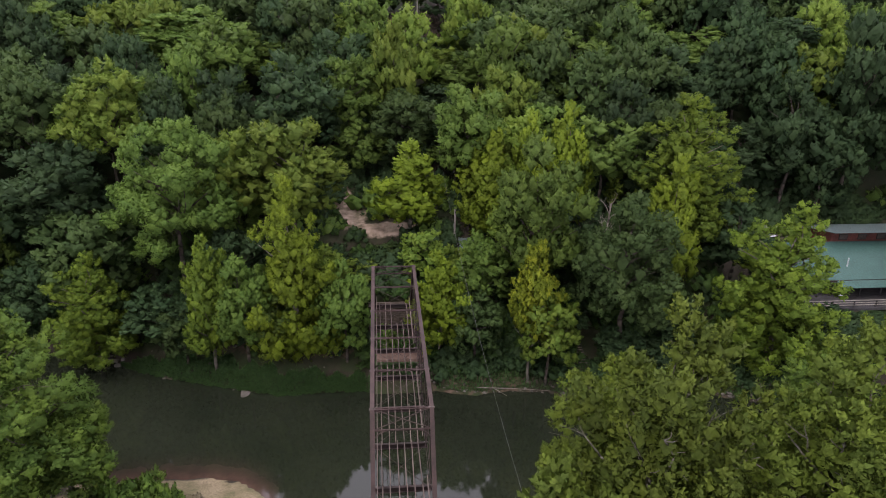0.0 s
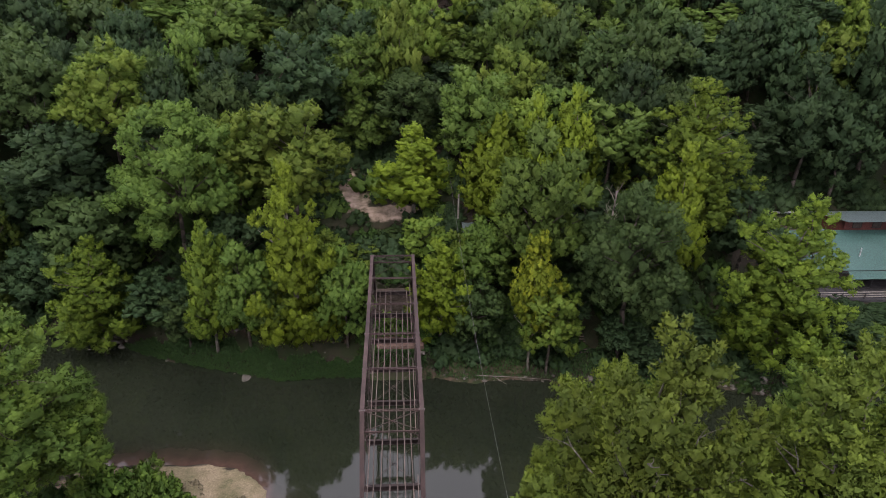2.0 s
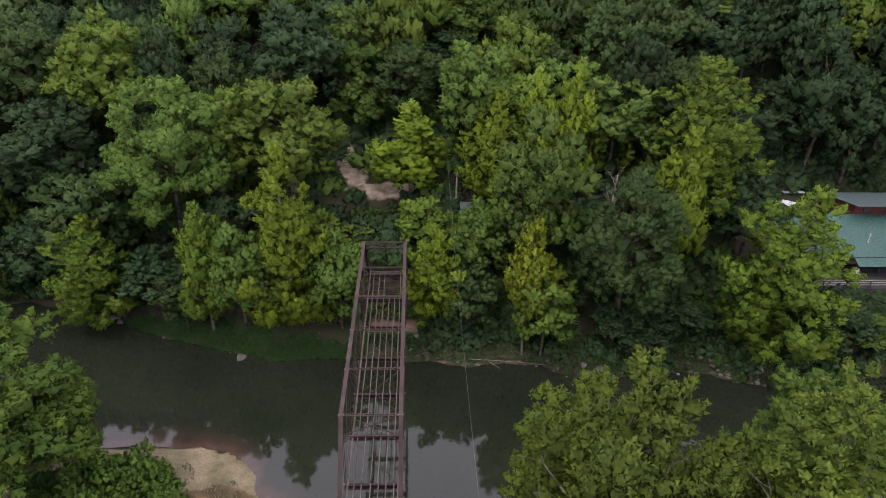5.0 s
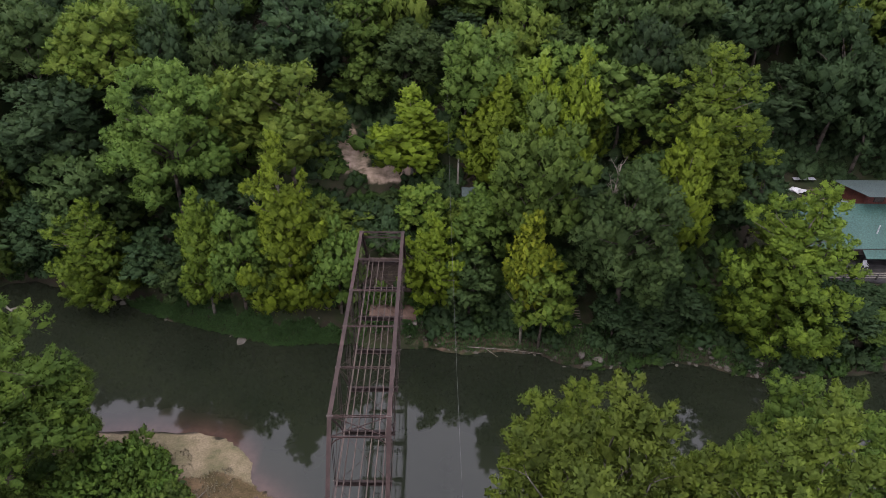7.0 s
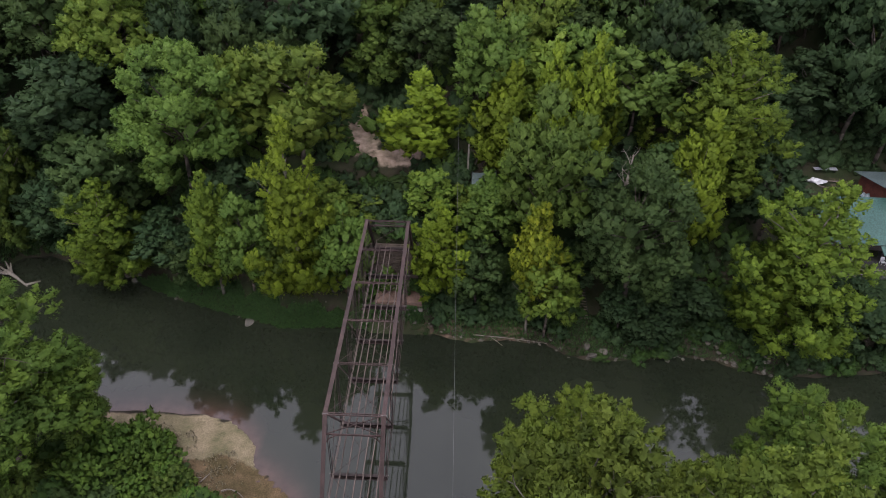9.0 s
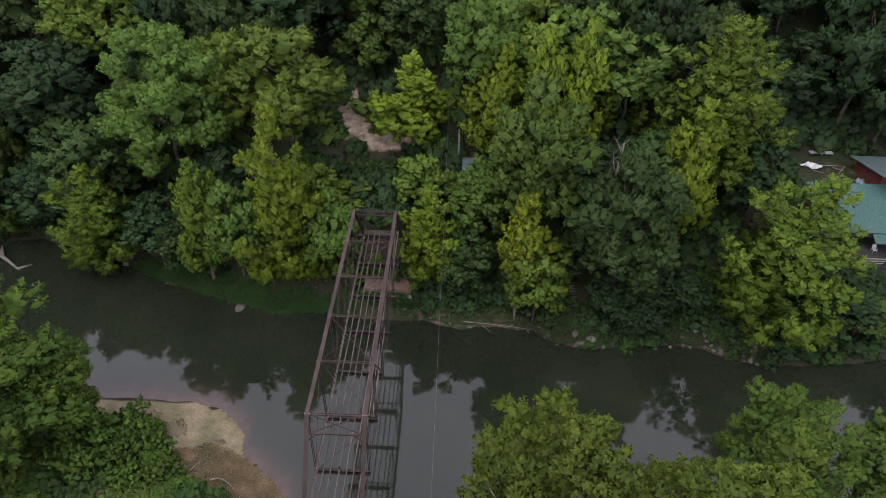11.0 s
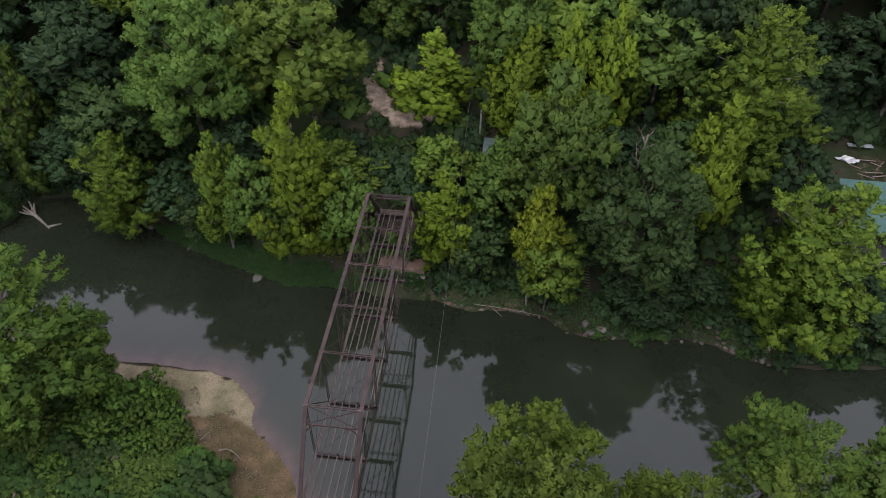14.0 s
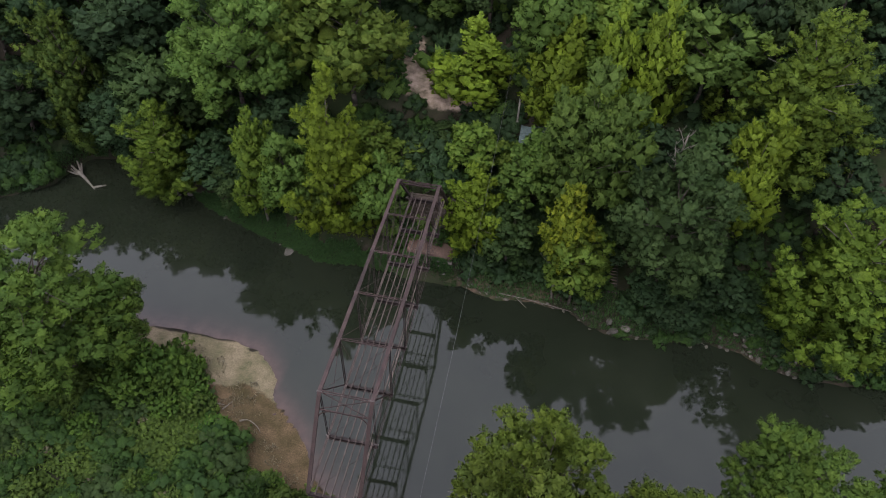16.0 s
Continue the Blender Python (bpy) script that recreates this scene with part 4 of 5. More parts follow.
for i, (kind, (name, bark, lobes, label, count)) in enumerate(KINDS.items()):
    up = count > 30
    if kind in ("sycamore", "bright", "elm", "linden", "maple"):
        WIDE[kind] = [tree_meshes(kind, bark, 10 * i + v + 300, lobes, 84 if up else 62, 8 if up else 12, 50, 0.19) for v in range(2)]
    if kind in ("maple", "ash", "boxelder", "hackberry"):
        CLOSE[kind] = [tree_meshes(kind, bark, 10 * i + v + 200, lobes, 72 if up else 50, 10 if up else 13, 58, 0.19, 0.97) for v in range(2)]
    if kind == "hackberry":
        continue
    HERO[kind] = [tree_meshes(kind, bark, 10 * i + v, lobes, count if up else 36, 10, 31, 0.36) for v in range(3)]
    FINE[kind] = [tree_meshes(kind, bark, 10 * i + 3 + v, lobes, 37 if up else 32, 8, 20, 0.47, 1.1, 12) for v in range(3)]
    PLAIN[kind] = [tree_meshes(kind, bark, 10 * i + 6 + v, lobes, 28 if up else 26, 6, 14, 0.58, 1.15, 6) for v in range(3)]
    FAR[kind] = [tree_meshes(kind, bark, 10 * i + 90 + v, lobes, 25, 5, 9, 0.74, 1.25, 4) for v in range(3)]

PLANTED = []


def plant(x, y, top, base, radius, kind, grade=HERO, where="on the far bank", turn=None):
    """A tree whose crown reaches from base to top over the water."""
    name, bark, lobes, label, count = KINDS[kind]
    z = float(land(x, y))
    rng = random.Random(int(x * 131 + y * 517))
    trunk, crown = rng.choice(grade[kind])
    tree = tagged(new(name), label + " " + where, "tree", "trees " + where)
    tree.matrix_basis = pose(x, y, z, 0, 0, rng.uniform(0, 360) if turn is None else turn)
    s, low, high = radius / R0, max(base - z, 0.3), top - z
    tall = (high - low) / (0.9 * H0)
    shared("trunk", trunk, tree, Matrix.Diagonal((s, s, high / (1.1 * H0), 1)))
    shared("crown", crown, tree, Matrix.Translation((0, 0, low - 0.1 * H0 * tall)) @ Matrix.Diagonal((s, s, tall, 1)))
    PLANTED.append((x, y, radius))


FRONT = (
    (-22.6, 33.6, 20.2, 4.5, 4.2, "sycamore"),
    (6.0, 32.4, 17.4, 5.6, 4.1, "bright"), (17.9, 34.2, 30.6, 10.0, 6.0, "maple"), (17.0, 28.9, 20.0, 8.0, 3.3, "gold"),
    (19.2, 28.6, 14.0, 2.6, 3.8, "walnut"),
    (-18.4, 33.4, 17.0, 2.4, 4.2, "maple"), (-6.0, 33.0, 16.0, 2.0, 3.6, "maple"), (-26.5, 35.0, 10.0, 1.8, 3.4, "elm"), (-30.0, 37.4, 12.0, 3.0, 4.4, "oak"),
    (37.2, 30.4, 8.5, 2.0, 3.6, "oak"), (54.5, 27.6, 11.0, 2.0, 4.8, "oak"), (59.5, 32.0, 7.6, 1.6, 3.6, "oak"), (64.5, 32.4, 7.2, 1.6, 3.4, "oak"), (31.5, 27.8, 7.0, 1.0, 3.8, "oak"), (28.2, 28.4, 9.0, 1.5, 3.0, "oak"),
)
FRINGE = (
    (58.5, 27.6, 8.0, 1.0, 4.0, "maple"), (64.0, 29.0, 7.0, 1.0, 4.4, "maple"), (70.0, 30.0, 7.0, 1.0, 4.4, "oak"),
    (77.0, 31.0, 7.5, 1.0, 5.0, "maple"), (-46.0, 42.4, 15.0, 2.0, 5.0, "oak"), (10.5, 31.6, 12.5, 3.0, 3.6, "elm"),
    (-48.5, 44.0, 13.0, 1.5, 4.6, "oak"), (-60.5, 40.0, 17.0, 1.5, 6.0, "oak"), (-67.0, 37.0, 14.0, 1.5, 5.5, "elm"),
    (-25.5, 36.0, 11.0, 3.0, 3.6, "oak"), (-14.8, 33.4, 12.0, 3.5, 3.2, "maple"), (23.0, 32.5, 13.0, 6.0, 3.6, "oak"),
)
SECOND = (
    (24.6, 46.5, 32.6, 17.0, 4.2, "bright"), (19.4, 46.0, 31.6, 17.0, 3.5, "bright"),
    (2.9, 47.0, 27.5, 17.0, 5.8, "bright"), (11.5, 51.5, 34.8, 21.0, 5.2, "maple"), (13.4, 46.4, 29.4, 9.0, 5.2, "bright"), (36.3, 35.6, 28.0, 12.0, 4.6, "bright"),
    (-13.0, 46.4, 31.0, 15.0, 7.0, "walnut"), (-44.0, 50.0, 29.0, 12.0, 8.0, "oak"),
    (-39.6, 44.4, 21.0, 4.0, 6.8, "elm"), (-20.5, 40.2, 19.0, 7.0, 5.0, "oak"), (33.5, 38.5, 22.0, 8.0, 5.6, "elm"),
    (11.6, 36.6, 17.5, 8.0, 3.8, "maple"), (12.2, 41.4, 16.6, 9.0, 2.9, "maple"), (9.6, 40.2, 15.6, 9.0, 2.5, "walnut"), (-4.6, 38.6, 14.0, 8.5, 3.2, "walnut"), (48.0, 40.0, 21.0, 8.0, 5.2, "oak"),
)
SLOPE = (
    (4.4, 40.0, 17.5, 10.0, 3.4, "walnut"), (-9.6, 40.5, 15.5, 8.0, 3.6, "walnut"), (57.0, 59.0, 28.0, 9.0, 6.4, "oak"), (64.5, 58.5, 36.0, 11.0, 6.4, "oak"), (50.0, 52.5, 24.0, 7.0, 4.6, "oak"), (70.0, 57.0, 30.0, 9.0, 5.4, "oak"),
    # x 76 to 96: trees added off to the right to block mirrored sky
    (76.0, 60.0, 45.0, 14.0, 7.0, "oak"), (85.0, 57.0, 44.0, 9.0, 8.0, "oak"), (96.0, 54.0, 42.0, 9.0, 8.0, "oak"), (76.5, 33.6, 25.0, 4.0, 5.6, "oak"), (86.0, 35.0, 28.0, 4.0, 6.4, "maple"), (26.0, 40.0, 20.0, 8.0, 5.0, "oak"), (0.5, 42.5, 14.5, 10.0, 2.6, "elm"),
)
NEAR_TREES = (
    (-34.0, 5.4, 22.8, 2.0, 8.8, "ash"), (16.2, -11.2, 33.0, 8.0, 8.2, "boxelder"), (27.2, -12.0, 31.6, 7.0, 8.4, "boxelder"), (17.2, -3.4, 23.9, 3.0, 6.0, "hackberry"),
    (38.2, 2.2, 19.4, 3.0, 5.6, "ash"),
    (-30.8, 9.6, 13.0, 1.0, 4.6, "ash"), (28.0, -5.0, 19.0, 3.0, 5.6, "hackberry"),
)
HILL = (
    (-5.9, 66, 37.4, 24, 5.4, "maple"), (25.0, 110, 41.4, 31, 4.8, "russet"), (0.2, 110, 41.0, 32, 4.2, "russet"), (-4.4, 104, 39.5, 30, 4.6, "russet"), (3.0, 60, 33.1, 22, 5.2, "elm"), (8.2, 85, 37.5, 28, 6.3, "walnut"), (-39.2, 55, 37.2, 22, 6.2, "walnut"),
    (-50.1, 58, 36.7, 22, 5.6, "elm"), (-27.6, 88, 39.5, 28, 8.4, "maple"), (-18.4, 87, 37.0, 28, 5.6, "walnut"), (53.7, 75, 41.0, 30, 7.7, "maple"),
    (32.7, 72, 40.0, 25, 7.5, "maple"), (68.7, 75, 44.1, 32, 7.8, "oak"), (-58.3, 85, 43.5, 32, 6.4, "maple"), (20.9, 90, 43.7, 32, 5.6, "elm"),
    (44.4, 82, 44.5, 32, 6.3, "maple"), (-7.0, 88, 43.6, 33, 6.6, "walnut"), (-34.2, 85, 42.8, 32, 8.2, "maple"), (24.0, 62, 33.0, 20, 6.0, "elm"), (-4.2, 60.5, 28.0, 18.5, 4.2, "maple"),
)
BROAD = (
    (47.8, 28.0, 25.2, 2.0, 9.5, "sycamore"), (-12.2, 33.8, 27.0, 3.0, 7.2, "bright"), (28.4, 29.6, 25.5, 4.0, 7.2, "elm"), (40.8, 44.0, 35.8, 13.0, 9.2, "sycamore"),
    (-38.5, 37.3, 16.6, 1.6, 6.6, "sycamore"), (-54.5, 44.0, 24.6, 2.5, 6.6, "linden"), (-27.6, 43.2, 32.6, 9.0, 8.4, "maple"),
)
for row in BROAD:
    plant(*row, grade=WIDE)
for row in FRONT + FRINGE:
    plant(*row)
for row in SECOND + SLOPE:
    plant(*row, grade=FINE, where="on the lower slope")
for row in NEAR_TREES:
    plant(*row, grade=CLOSE, where="on the near bank")
for row in ((-46.0, 6.0, 20.0, 4.0, 7.0, "maple"), (50.0, 3.0, 14.5, 3.0, 5.2, "maple"), (8.5, -14.0, 23.5, 8.0, 5.4, "boxelder")):
    plant(*row, where="on the near bank")
for row in HILL:
    plant(*row, grade=FINE, where="on the wooded hill")

# the wood on the hill
rng = random.Random(21)
MIXED = ("maple", "elm", "walnut", "elm", "walnut", "oak", "maple", "elm", "oak")
count = 0
for attempt in range(9000):
    y = 40 + 95 * rng.random() ** 0.85
    x = rng.uniform(-0.53 * (y + 45) - 8 - max(0, 70 - y) * 0.4, 0.80 * (y + 45) + 4)
    radius = rng.uniform(3.6, 6.4) + 0.012 * (y - 40)
    if any((x - a) ** 2 + (y - b) ** 2 < (0.60 * (radius + r)) ** 2 for a, b, r in PLANTED):
        continue
    cleared = abs(x - 8) < 3.0 and 75 < y < 114 or math.hypot(x + 6.0, (y - 53) * 0.7) < radius + 2.2 or -9 < x < 1 and 42 < y < 49 or math.hypot(x + 19.5, (y - 72) * 0.45) < radius + 1.0 or (x > 46 and y < 59) or math.hypot(x - 7.4, (y - 107) * 0.5) < radius + 0.3
    if cleared or y < float(np.interp(x, FAR_X, FAR_Y)) + 7:
        continue
    kind = rng.choice(("oak", "elm")) if x < -25 and rng.random() < 0.4 else "oak" if (x > 0.42 * (y + 45) or x < -0.40 * (y + 45)) and rng.random() < 0.65 else rng.choice(MIXED)
    tall = rng.uniform(14, 19) if y < 60 else rng.uniform(15, 21)
    g = float(land(x, y))
    if abs(x - 6.5) < 7 and 78 < y < 116:
        tall = 10.0 if y < 86 else 5.0
    if abs(x + 19.5) < 7 and 62 < y < 82:
        tall = 8.5
    if abs(x - 8) < 6 and y < 75:
        tall = 5.0 + 0.04 * y
    plant(x, y, g + tall, g + 0.14 * tall, radius, kind, FINE if y < 46 else PLAIN if y < 80 else FAR, "on the wooded hill")
    count += 1
    if count > 335:
        break

for row in ((-62.5, 52.5, 27.0, 8.0, 5.6, "oak"), (-66.0, 47.0, 22.0, 5.0, 5.0, "oak"), (-73.0, 52.0, 28.0, 9.0, 6.2, "oak"), (-67.5, 60.0, 33.0, 15.0, 6.4, "maple"), (-78.0, 60.0, 33.0, 15.0, 6.4, "oak"), (51.5, 58.5, 27.0, 9.0, 5.4, "oak")):
    plant(*row, grade=FINE, where="on the wooded hill")


# ---- shrubs, weeds and grass ----
def shrub_shape(seed, knobs, rng):
    d = sphere_dirs(knobs * 2, rng)
    d = d[d[:, 2] > -0.1][:knobs]
    r = 0.75 + 0.25 * np.sin(3 * d[:, :1] + seed) * np.cos(4 * d[:, 1:2]) + rng.normal(0, 0.1, (len(d), 1))
    return d * r * (1.6, 1.6, 1.5), rng.uniform(0.35, 0.7, len(d)), unit(d + (0, 0, 0.6))


def shrub_mesh(kind, seed, knobs, per, leaf):
    rng = np.random.default_rng(seed)
    pos, rad, out = shrub_shape(seed, knobs, rng)
    verts, faces, tone, soft = clumps(pos, rad, out, per, leaf, rng, 1.15)
    return raw_mesh("foliage", verts, faces, LEAF[kind], tone, normals=soft)


def stem_mesh(seed):
    pr, bm = random.Random(seed), bmesh.new()
    for i in range(6):
        a = i * 1.05 + pr.random()
        limb(bm, (0, 0, -0.4), (math.cos(a) * 1.0, math.sin(a) * 1.0, 1.1), 0.05, 0.015, 0.1, pr, 4, 2)
    me = bpy.data.meshes.new("stems")
    bm.to_mesh(me)
    bm.free()
    me.materials.append(brown_bark)
    return me


SHRUB = {k: [shrub_mesh(k, s, 34, 20, 0.28) for s in (1, 2, 3)] for k in ("shrub", "weed", "maple", "oak")}
STEMS = stem_mesh(4)


def bush_mesh(kind, seed):
    """A tall bush of many small clumps in rounded heaps."""
    rng = np.random.default_rng(seed)
    pos, rad, out = [], [], []
    for i in range(9):
        a, off = i * 2.4 + rng.uniform(-0.3, 0.3), 1.5 * math.sqrt(i / 9)
        heap = np.array((math.cos(a) * off, math.sin(a) * off, rng.uniform(0.5, 1.7) - 0.3 * off))
        size = rng.uniform(0.5, 0.85)
        d = sphere_dirs(20, rng)
        d = d[d[:, 2] > -0.5][:12]
        pos.append(heap + d * size * rng.uniform(0.7, 1.05, (len(d), 1)))
        rad.append(size * rng.uniform(0.24, 0.42, len(d)))
        out.append(unit(d + (0, 0, 0.5)))
    pos, rad, out = np.concatenate(pos), np.concatenate(rad), np.concatenate(out)
    verts, faces, tone, soft = clumps(pos, rad * 1.1, out, 20, 0.19, rng, 1.25, 0.05, out, 0.78)
    return raw_mesh("foliage", verts, faces, LEAF[kind], tone, normals=soft)


BUSH = {k: [bush_mesh(k, s) for s in (1, 2)] for k in ("bush", "shrub", "weed")}


def plant_shrub(x, y, size, kind, rng, label, group, z=None, tall=False):
    z = float(land(x, y)) if z is None else z
    bush = tagged(new("shrub"), label, "shrub", group)
    bush.matrix_basis = pose(x, y, z, 0, 0, rng.uniform(0, 360)) @ Matrix.Diagonal((size * rng.uniform(0.8, 1.2), size * rng.uniform(0.8, 1.2), size * rng.uniform(0.8, 1.25), 1))
    shared("stems", STEMS, bush)
    shared("foliage", rng.choice((BUSH if tall else SHRUB)[kind]), bush)


def underbrush(name, kind, places, leaf, per, label, seed):
    """Brush that nobody could count, as one mesh."""
    rng = np.random.default_rng(seed)
    pos, rad, out = [], [], []
    for x, y, size in places:
        p, r, o = shrub_shape(x, 14, rng)
        pos.append(p * size * (1.1, 1.1, 0.9) + (x, y, float(land(x, y))))
        rad.append(r * size * 1.15)
        out.append(o)
    pos, rad, out = np.concatenate(pos), np.concatenate(rad), np.concatenate(out)
    verts, faces, tone, soft = clumps(pos, rad, out, max(8, per - 10), leaf, rng, 1.15)
    tagged(new(name, raw_mesh(name, verts, faces, LEAF[kind], tone, normals=soft)), label, "undergrowth", kind="stuff")


def far_bank(x):
    return float(np.interp(x, FAR_X, FAR_Y))


def open_ground(x, y):
    """Places that stay free of brush."""
    return abs(x - 1) < 4.6 and 28 < y < 34 or abs(x) < 2.6 and y < 35.8 or abs(x - 24) < 1.4 and y < 36.5 or x > 52 and 33 < y < 56 or math.hypot((x + 5.6) / 2.8, (y - 52.5) / 4.6) < 1 or math.hypot((x + 1.4) / 4.2, (y - 49) / 2.4) < 1 or math.hypot((x - 8) / 2.6, (y - 116) / 6) < 1


rng = random.Random(8)
places = [(x, y, rng.uniform(0.7, 1.5)) for x, y in ((x, far_bank(x) + rng.uniform(4.4 if -33 < x < -4 else 3.4, 16)) for x in (rng.uniform(-66, 54) for i in range(360))) if not open_ground(x, y)]
underbrush("bank_underbrush", "oak", places[::2], 0.36, 24, "dense dark green underbrush below the bank trees", 1)
underbrush("slope_underbrush", "shrub", places[1::2], 0.36, 24, "dense leafy underbrush on the lower slope", 2)
underbrush("russet_brush", "brown", [(7.2 + rng.uniform(-5, 4.5), 114 + rng.uniform(-10, 12), rng.uniform(0.5, 1.3)) for i in range(48)], 0.3, 26, "reddish dry brush round the foot of the pole", 14)
underbrush("brown_brush", "brown", [(-21.5 + rng.uniform(-3, 3), 80 + rng.uniform(-2.5, 2.5), rng.uniform(0.9, 1.5)) for i in range(14)], 0.3, 26, "dry brown twiggy brush between hill trees", 12)
low = [(x, far_bank(x) + rng.uniform(1.4, 8), rng.uniform(0.5, 1.0)) for x in (rng.uniform(4, 56) for i in range(120))]
low = [p for p in low if not open_ground(p[0], p[1])]
underbrush("low_underbrush", "oak", low, 0.3, 26, "low dark leafy cover under the bank trees", 11)
places = [(x, y, rng.uniform(1.0, 2.0)) for x, y in ((rng.uniform(-1, 1) * (0.7 * (y + 50) + 8), y) for y in (rng.uniform(46, 125) for i in range(190))) if not open_ground(x, y)]
underbrush("hill_underbrush", "maple", places, 0.55, 16, "leafy saplings and brush between the hill trees", 3)
places = [(x, y, rng.uniform(0.7, 1.4)) for x, y in ((rng.uniform(-14, 6), rng.uniform(41, 63)) for i in range(90)) if not open_ground(x, y)] + [(x, y, rng.uniform(1.3, 2.2)) for x, y in ((rng.uniform(-22, 50), rng.uniform(46, 76)) for i in range(100)) if math.hypot(x + 5.4, (y - 52) * 0.75) > 7.5] + [(rng.uniform(53, 86), rng.uniform(55.8, 60), rng.uniform(0.6, 1.1)) for i in range(46)] + [(rng.uniform(5, 14), rng.uniform(35.5, 44), rng.uniform(0.7, 1.3)) for i in range(26)]
places += [(rng.uniform(44, 57), rng.uniform(56, 72), rng.uniform(1.1, 1.9)) for i in range(40)] + [(rng.uniform(52, 80), rng.uniform(56.2, 66), rng.uniform(0.9, 1.4)) for i in range(60)]
places += [(rng.uniform(5.5, 9.2), rng.uniform(40.5, 48.5), rng.uniform(0.7, 1.1)) for i in range(22)]
underbrush("yard_underbrush", "oak", places, 0.3, 22, "dense dark brush behind the yard and the shed", 4)
for x, y, size in ((-8.2, 48.2, 0.7), (-2.8, 45.6, 0.8), (-8.6, 52.6, 0.8), (-3.2, 54.6, 0.8), (-4.6, 47.4, 0.7), (-7.2, 49.6, 0.6)):
    plant_shrub(x, y, size, "shrub", rng, "leafy sapling beside the bare dirt track", "shrubs on the far bank")
for i in range(130):
    x = rng.uniform(5.5, 78) if i < 110 else rng.uniform(51, 62)
    y = far_bank(x) + rng.uniform(0.1, 3.2)
    if open_ground(x, y) or x < 21 and y < far_bank(x) + 1.6 or 38 < x < 50 and rng.random() < 0.6:
        continue
    plant_shrub(x, y, rng.uniform(0.3, 0.8), rng.choice(("shrub", "oak")), rng, "low leafy bush overhanging the rocky bank", "shrubs on the far bank")
for i in range(34):
    x = rng.uniform(-70, -36)
    plant_shrub(x, far_bank(x) + rng.uniform(0.5, 3.4), rng.uniform(0.5, 1.1), rng.choice(("shrub", "oak", "oak")), rng, "dark leafy bush leaning over the upstream bank", "shrubs on the far bank")
weeds = [(x, float(np.interp(x, NEAR_X, NEAR_Y)) - float(np.interp(x, BRUSH_X, BRUSH_V)) - rng.uniform(0.2, 20)) for x in (rng.uniform(-50, -3) for i in range(760))]
patch = [math.sin(0.55 * x + 0.3 * y) + math.sin(0.47 * y - 0.35 * x + 1) + rng.gauss(0, 0.3) for x, y in weeds]
underbrush("tall_weeds", "weed", [(x, y, rng.uniform(0.28, 0.6)) for (x, y), s in zip(weeds, patch) if s > 0.35], 0.15, 24, "tall yellow-green weeds on the near bank", 8)
underbrush("leafy_weeds", "shrub", [(x, y, rng.uniform(0.4, 1.15)) for (x, y), s in zip(weeds, patch) if -0.75 < s <= -0.05], 0.2, 26, "leafy dark green weeds on the near bank", 9)
underbrush("vine_weeds", "elm", [(x, y, rng.uniform(0.4, 0.95)) for (x, y), s in zip(weeds, patch) if s <= -0.75], 0.18, 24, "blue-green vines and weeds on the near bank", 10)
underbrush("dry_weeds", "dry", [(x, y, rng.uniform(0.2, 0.4)) for (x, y), s in zip(weeds[::2], patch[::2]) if -0.05 < s <= 0.35], 0.12, 20, "dry brownish weeds among the green on the near bank", 13)
for i in range(48):
    x = rng.uniform(-50, -3)
    v = rng.uniform(float(np.interp(x, BRUSH_X, BRUSH_V)) + 1.0, 26)
    y = float(np.interp(x, NEAR_X, NEAR_Y)) - v
    plant_shrub(x, y, rng.uniform(0.4, 1.1), rng.choice(("shrub", "weed", "weed", "bush")), rng, "tangled green weeds and brush on the near bank", "brush on the near bank", tall=True)
for x, y, s in ((-24.0, 9.2, 1.3), (-22.4, 7.6, 1.45), (-20.9, 6.2, 1.25), (-25.6, 6.8, 1.6), (-23.4, 5.0, 1.4), (-19.8, 4.6, 0.95), (-27.2, 8.4, 1.5), (-21.8, 3.0, 1.1), (-26.0, 3.4, 1.3), (-28.4, 5.4, 1.5), (-23.2, 8.6, 1.2), (-19.0, 5.6, 0.7)):
    plant_shrub(x, y, s, "bush", rng, "tall leafy green bush beside the gravel bar", "brush on the near bank", tall=True)
for x, y, s in ((-4.6, -3.4, 0.9), (-1.5, -4.8, 1.5), (0.8, -5.4, 1.2), (-6.5, -4.5, 1.1), (3.8, -6.5, 1.4), (-8.4, -2.2, 0.8)):
    plant_shrub(x, y, s, "weed", rng, "yellow-green leafy shrub beside the near abutment", "brush on the near bank", tall=True)

for x, y, z, size in ((4.4, 32.6, 3.8, 0.9), (-3.2, 32.4, 3.8, 0.9), (-0.8, 33.2, 6.4, 0.5), (1.6, 33.2, 6.9, 0.5)):
    plant_shrub(x, y, size, rng.choice(("shrub", "oak", "maple")), rng, "leafy sapling growing up against the stone abutment", "shrubs on the far bank", z)
for x, y, size in ((-1.8, 37.0, 1.1), (0.2, 38.4, 1.3), (1.9, 36.9, 1.0), (-2.6, 40.8, 1.4), (2.4, 41.0, 1.5), (-0.4, 44.0, 1.4), (5.0, 36.0, 1.4), (-5.2, 35.8, 1.3), (3.8, 44.5, 1.4), (1.2, 35.7, 0.8)):
    plant_shrub(x, y, size, rng.choice(("shrub", "oak", "oak")), rng, "dark leafy brush overgrowing the old bridge approach", "shrubs on the far bank")


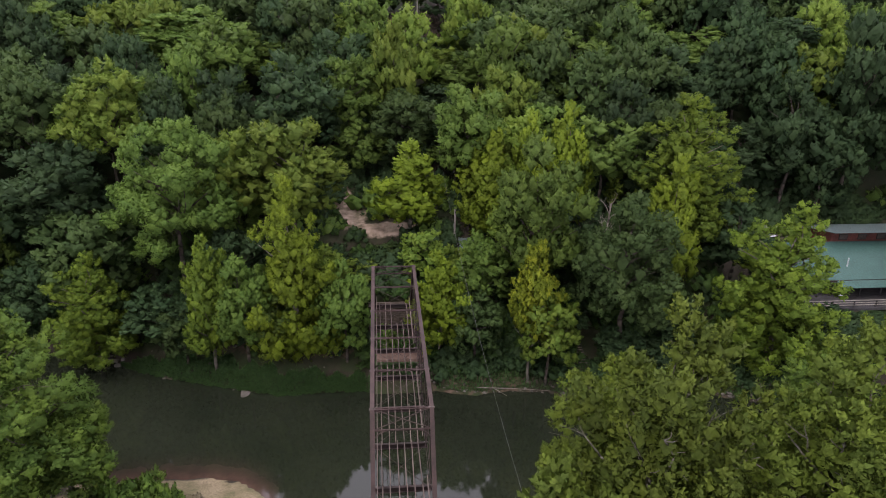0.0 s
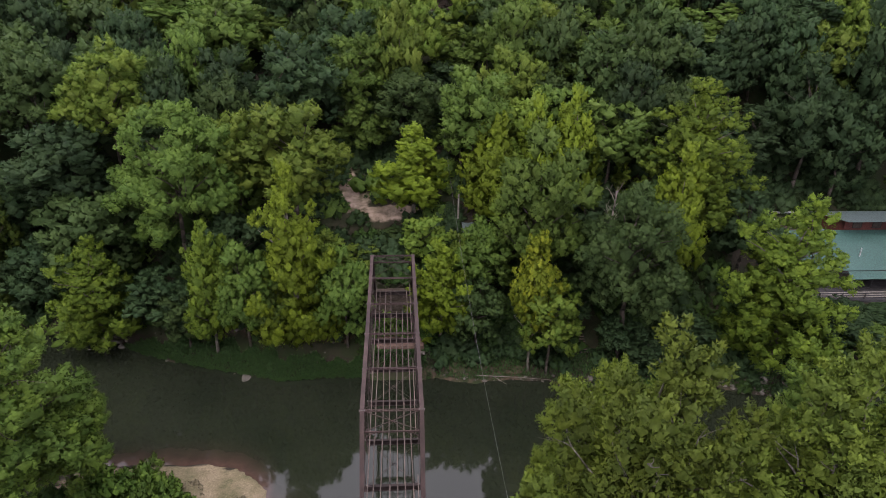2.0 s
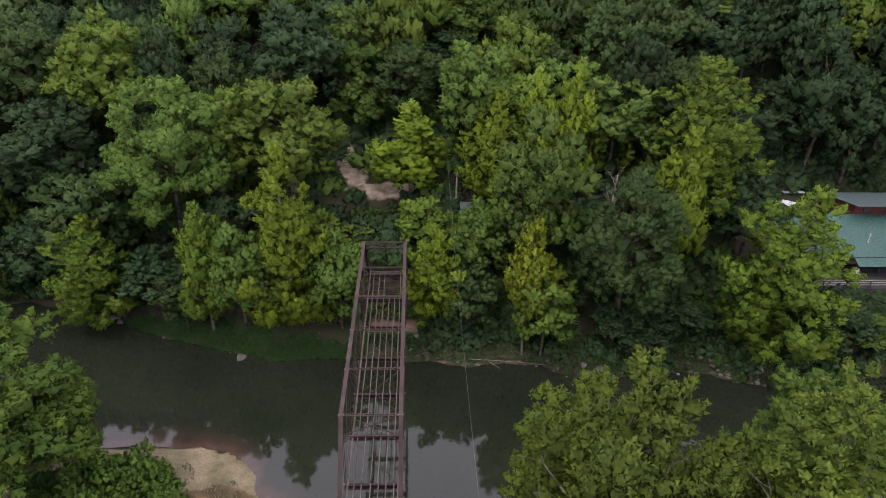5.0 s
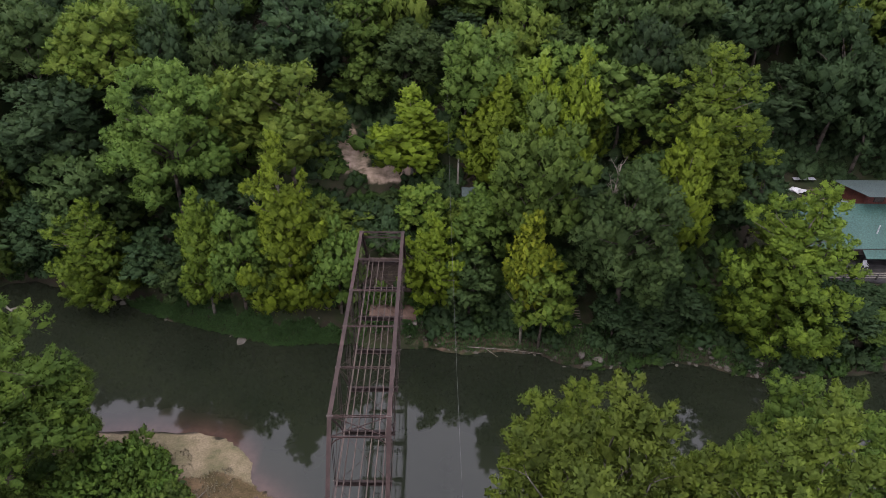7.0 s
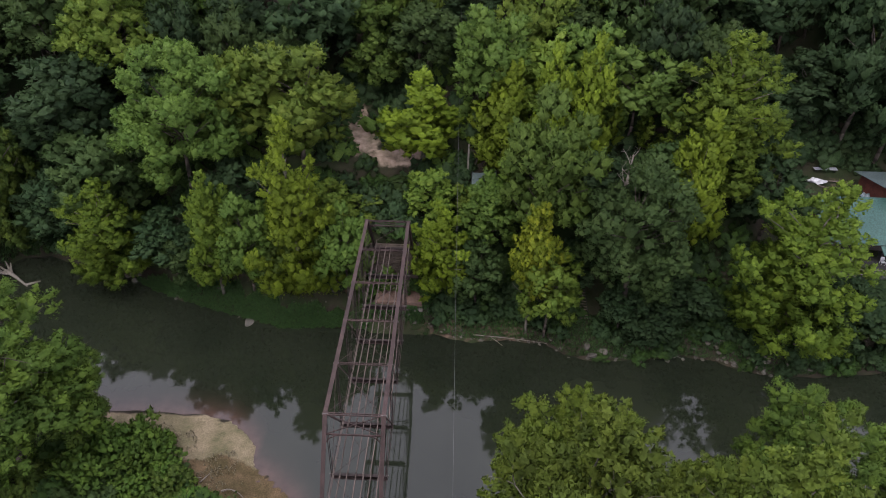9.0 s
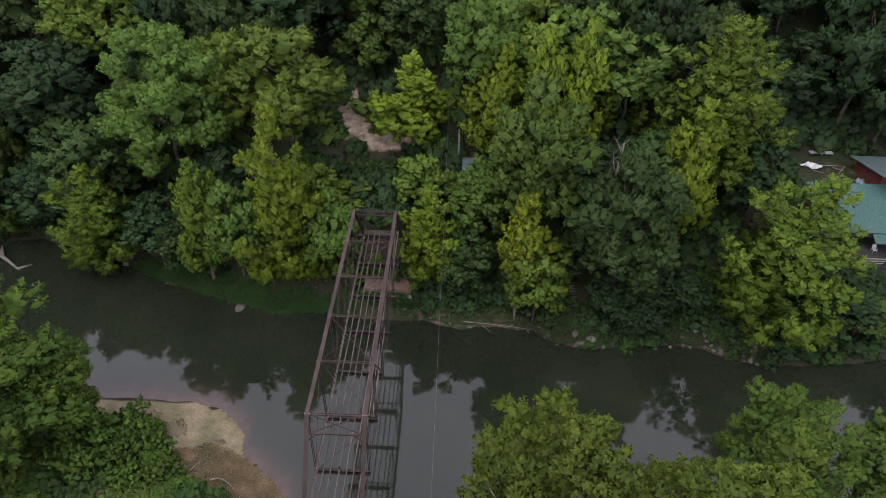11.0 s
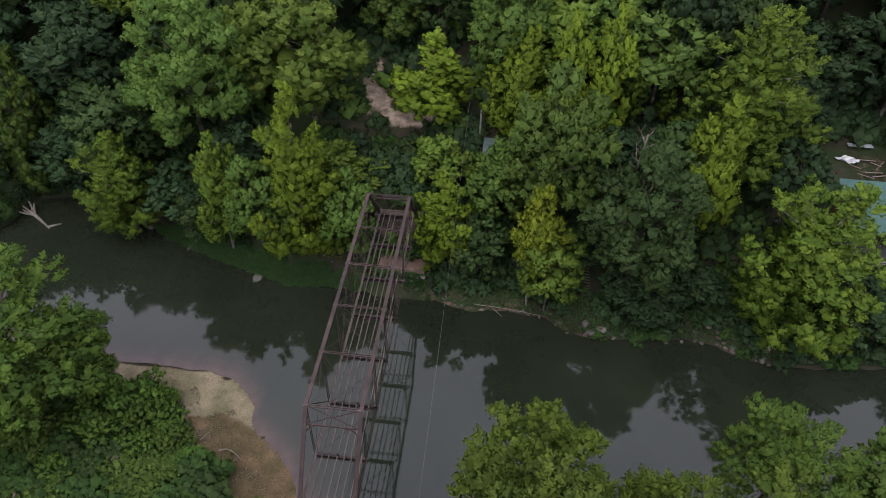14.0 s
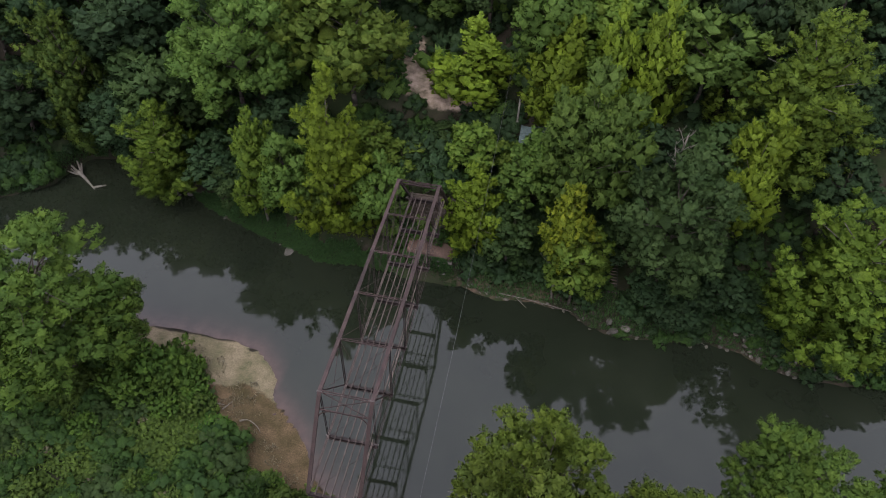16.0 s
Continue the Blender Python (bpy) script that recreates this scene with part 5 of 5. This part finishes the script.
for x, y, size in ((-1.9, 32.5, 0.85), (-0.4, 32.8, 0.95), (1.1, 32.9, 0.8), (2.5, 32.5, 0.75), (-3.0, 31.6, 0.8), (4.2, 31.8, 0.7)):
    plant_shrub(x, y, size, rng.choice(("shrub", "shrub", "bush")), rng, "dense green brush standing against the stone abutment", "shrubs on the far bank", 4.3 if -2.2 < x < 3.7 else None, True)
for x, y, size in ((-1.7, 34.9, 0.45), (-0.5, 35.3, 0.5), (0.9, 34.8, 0.42), (1.9, 35.4, 0.5), (-1.0, 36.3, 0.6), (0.5, 36.6, 0.6), (1.7, 37.2, 0.6), (-2.1, 37.6, 0.6), (0.0, 38.0, 0.6)):
    plant_shrub(x, y, size, rng.choice(("bush", "shrub", "shrub")), rng, "green brush growing over the old bridge approach", "shrubs on the far bank", tall=True)


def grass_patch(name, xs, ys, length, kind, label, seed):
    """Blades of grass at the given places."""
    rng = np.random.default_rng(seed)
    base = np.stack([xs, ys, land(xs, ys) - 0.03], 1)
    n = len(base)
    a = rng.uniform(0, 6.28, n)
    lean = np.stack([np.cos(a), np.sin(a), np.zeros(n)], 1)
    side = np.stack([-np.sin(a), np.cos(a), np.zeros(n)], 1)
    ln = length * rng.uniform(0.6, 1.4, (n, 1))
    mid = base + lean * ln * 0.25 + np.array((0, 0, 0.65)) * ln
    tip = base + lean * ln * 0.75 + np.array((0, 0, 0.8)) * ln
    w = 0.05 * ln / 0.4
    verts = np.stack([base - side * w, base + side * w, mid + side * w, mid - side * w, tip], 1).reshape(-1, 3)
    i = np.arange(n)[:, None] * 5
    faces = np.concatenate([i + (0, 1, 2), i + (0, 2, 3), i + (3, 2, 4)], 1).reshape(-1, 3)
    me = raw_mesh(name, verts, faces, LEAF[kind], np.repeat(rng.random(n), 5))
    tagged(new(name, me), label, "grass", kind="stuff")


nr = np.random.default_rng(4)
gxs = nr.uniform(-36, 4.5, 21000)
reach = np.interp(gxs, (-36, -31, -27, -14, -6, 2, 4.5), (0.3, 2.2, 4.2, 3.0, 1.8, 1.2, 0.4)) * (0.85 + 0.3 * np.sin(1.7 * gxs) * np.sin(0.6 * gxs + 1))
gys = np.interp(gxs, FAR_X, FAR_Y) + nr.random(21000) ** 1.3 * reach - 0.25 + 0.2 * np.sin(2.3 * gxs) * np.sin(5.1 * gxs)
grass_patch("bank_grass", gxs, gys, 0.42, "grass", "dense dark green grass along the far waterline", 1)
gxs = nr.uniform(3, 58, 14000)
gys = np.interp(gxs, FAR_X, FAR_Y) + 0.1 + nr.random(14000) ** 1.2 * 4.5
grass_patch("shore_grass", gxs, gys, 0.4, "grass", "patchy dark grass among rocks on the far bank", 5)
gxs = nr.uniform(-27, -6, 9000)
edge = np.interp(gxs, BRUSH_X, BRUSH_V)
gys = np.interp(gxs, NEAR_X, NEAR_Y) - edge * (1.05 - 0.9 * nr.random(9000) ** 0.8)
keep = np.sin(1.9 * gxs + 1.1 * gys) + np.sin(2.7 * gys - 1.3 * gxs + 1) + np.sin(0.8 * gxs - 0.7 * gys) + nr.normal(0, 0.8, 9000) > 0.2
keep &= land(gxs, gys) > 0.3
gxs, gys = gxs[keep], gys[keep]
grass_patch("bar_grass", gxs[::2], gys[::2], 0.28, "dry", "dry straw-coloured grass tufts on the gravel bar", 6)
gxs = nr.uniform(-72, -52, 9000)
gys = np.interp(gxs, FAR_X, FAR_Y) + nr.random(9000) * 4
grass_patch("upstream_grass", gxs, gys, 0.45, "grass", "dark green grass on the upstream bank", 2)
gxs = nr.uniform(-50, -5, 18000)
gys = np.interp(gxs, NEAR_X, NEAR_Y) - np.interp(gxs, BRUSH_X, BRUSH_V) + 0.6 - nr.random(18000) * 18
grass_patch("meadow_grass", gxs, gys, 0.6, "weed", "rank green grass and weeds on the near bank", 3)
gxs = nr.uniform(-19.5, -7, 9000)
gys = np.interp(gxs, NEAR_X, NEAR_Y) - np.interp(gxs, BRUSH_X, BRUSH_V) + 0.3 - nr.random(9000) ** 1.4 * 4.2
grass_patch("bar_side_grass", gxs, gys, 0.5, "lawn", "bright green grass beside the gravel bar", 7)
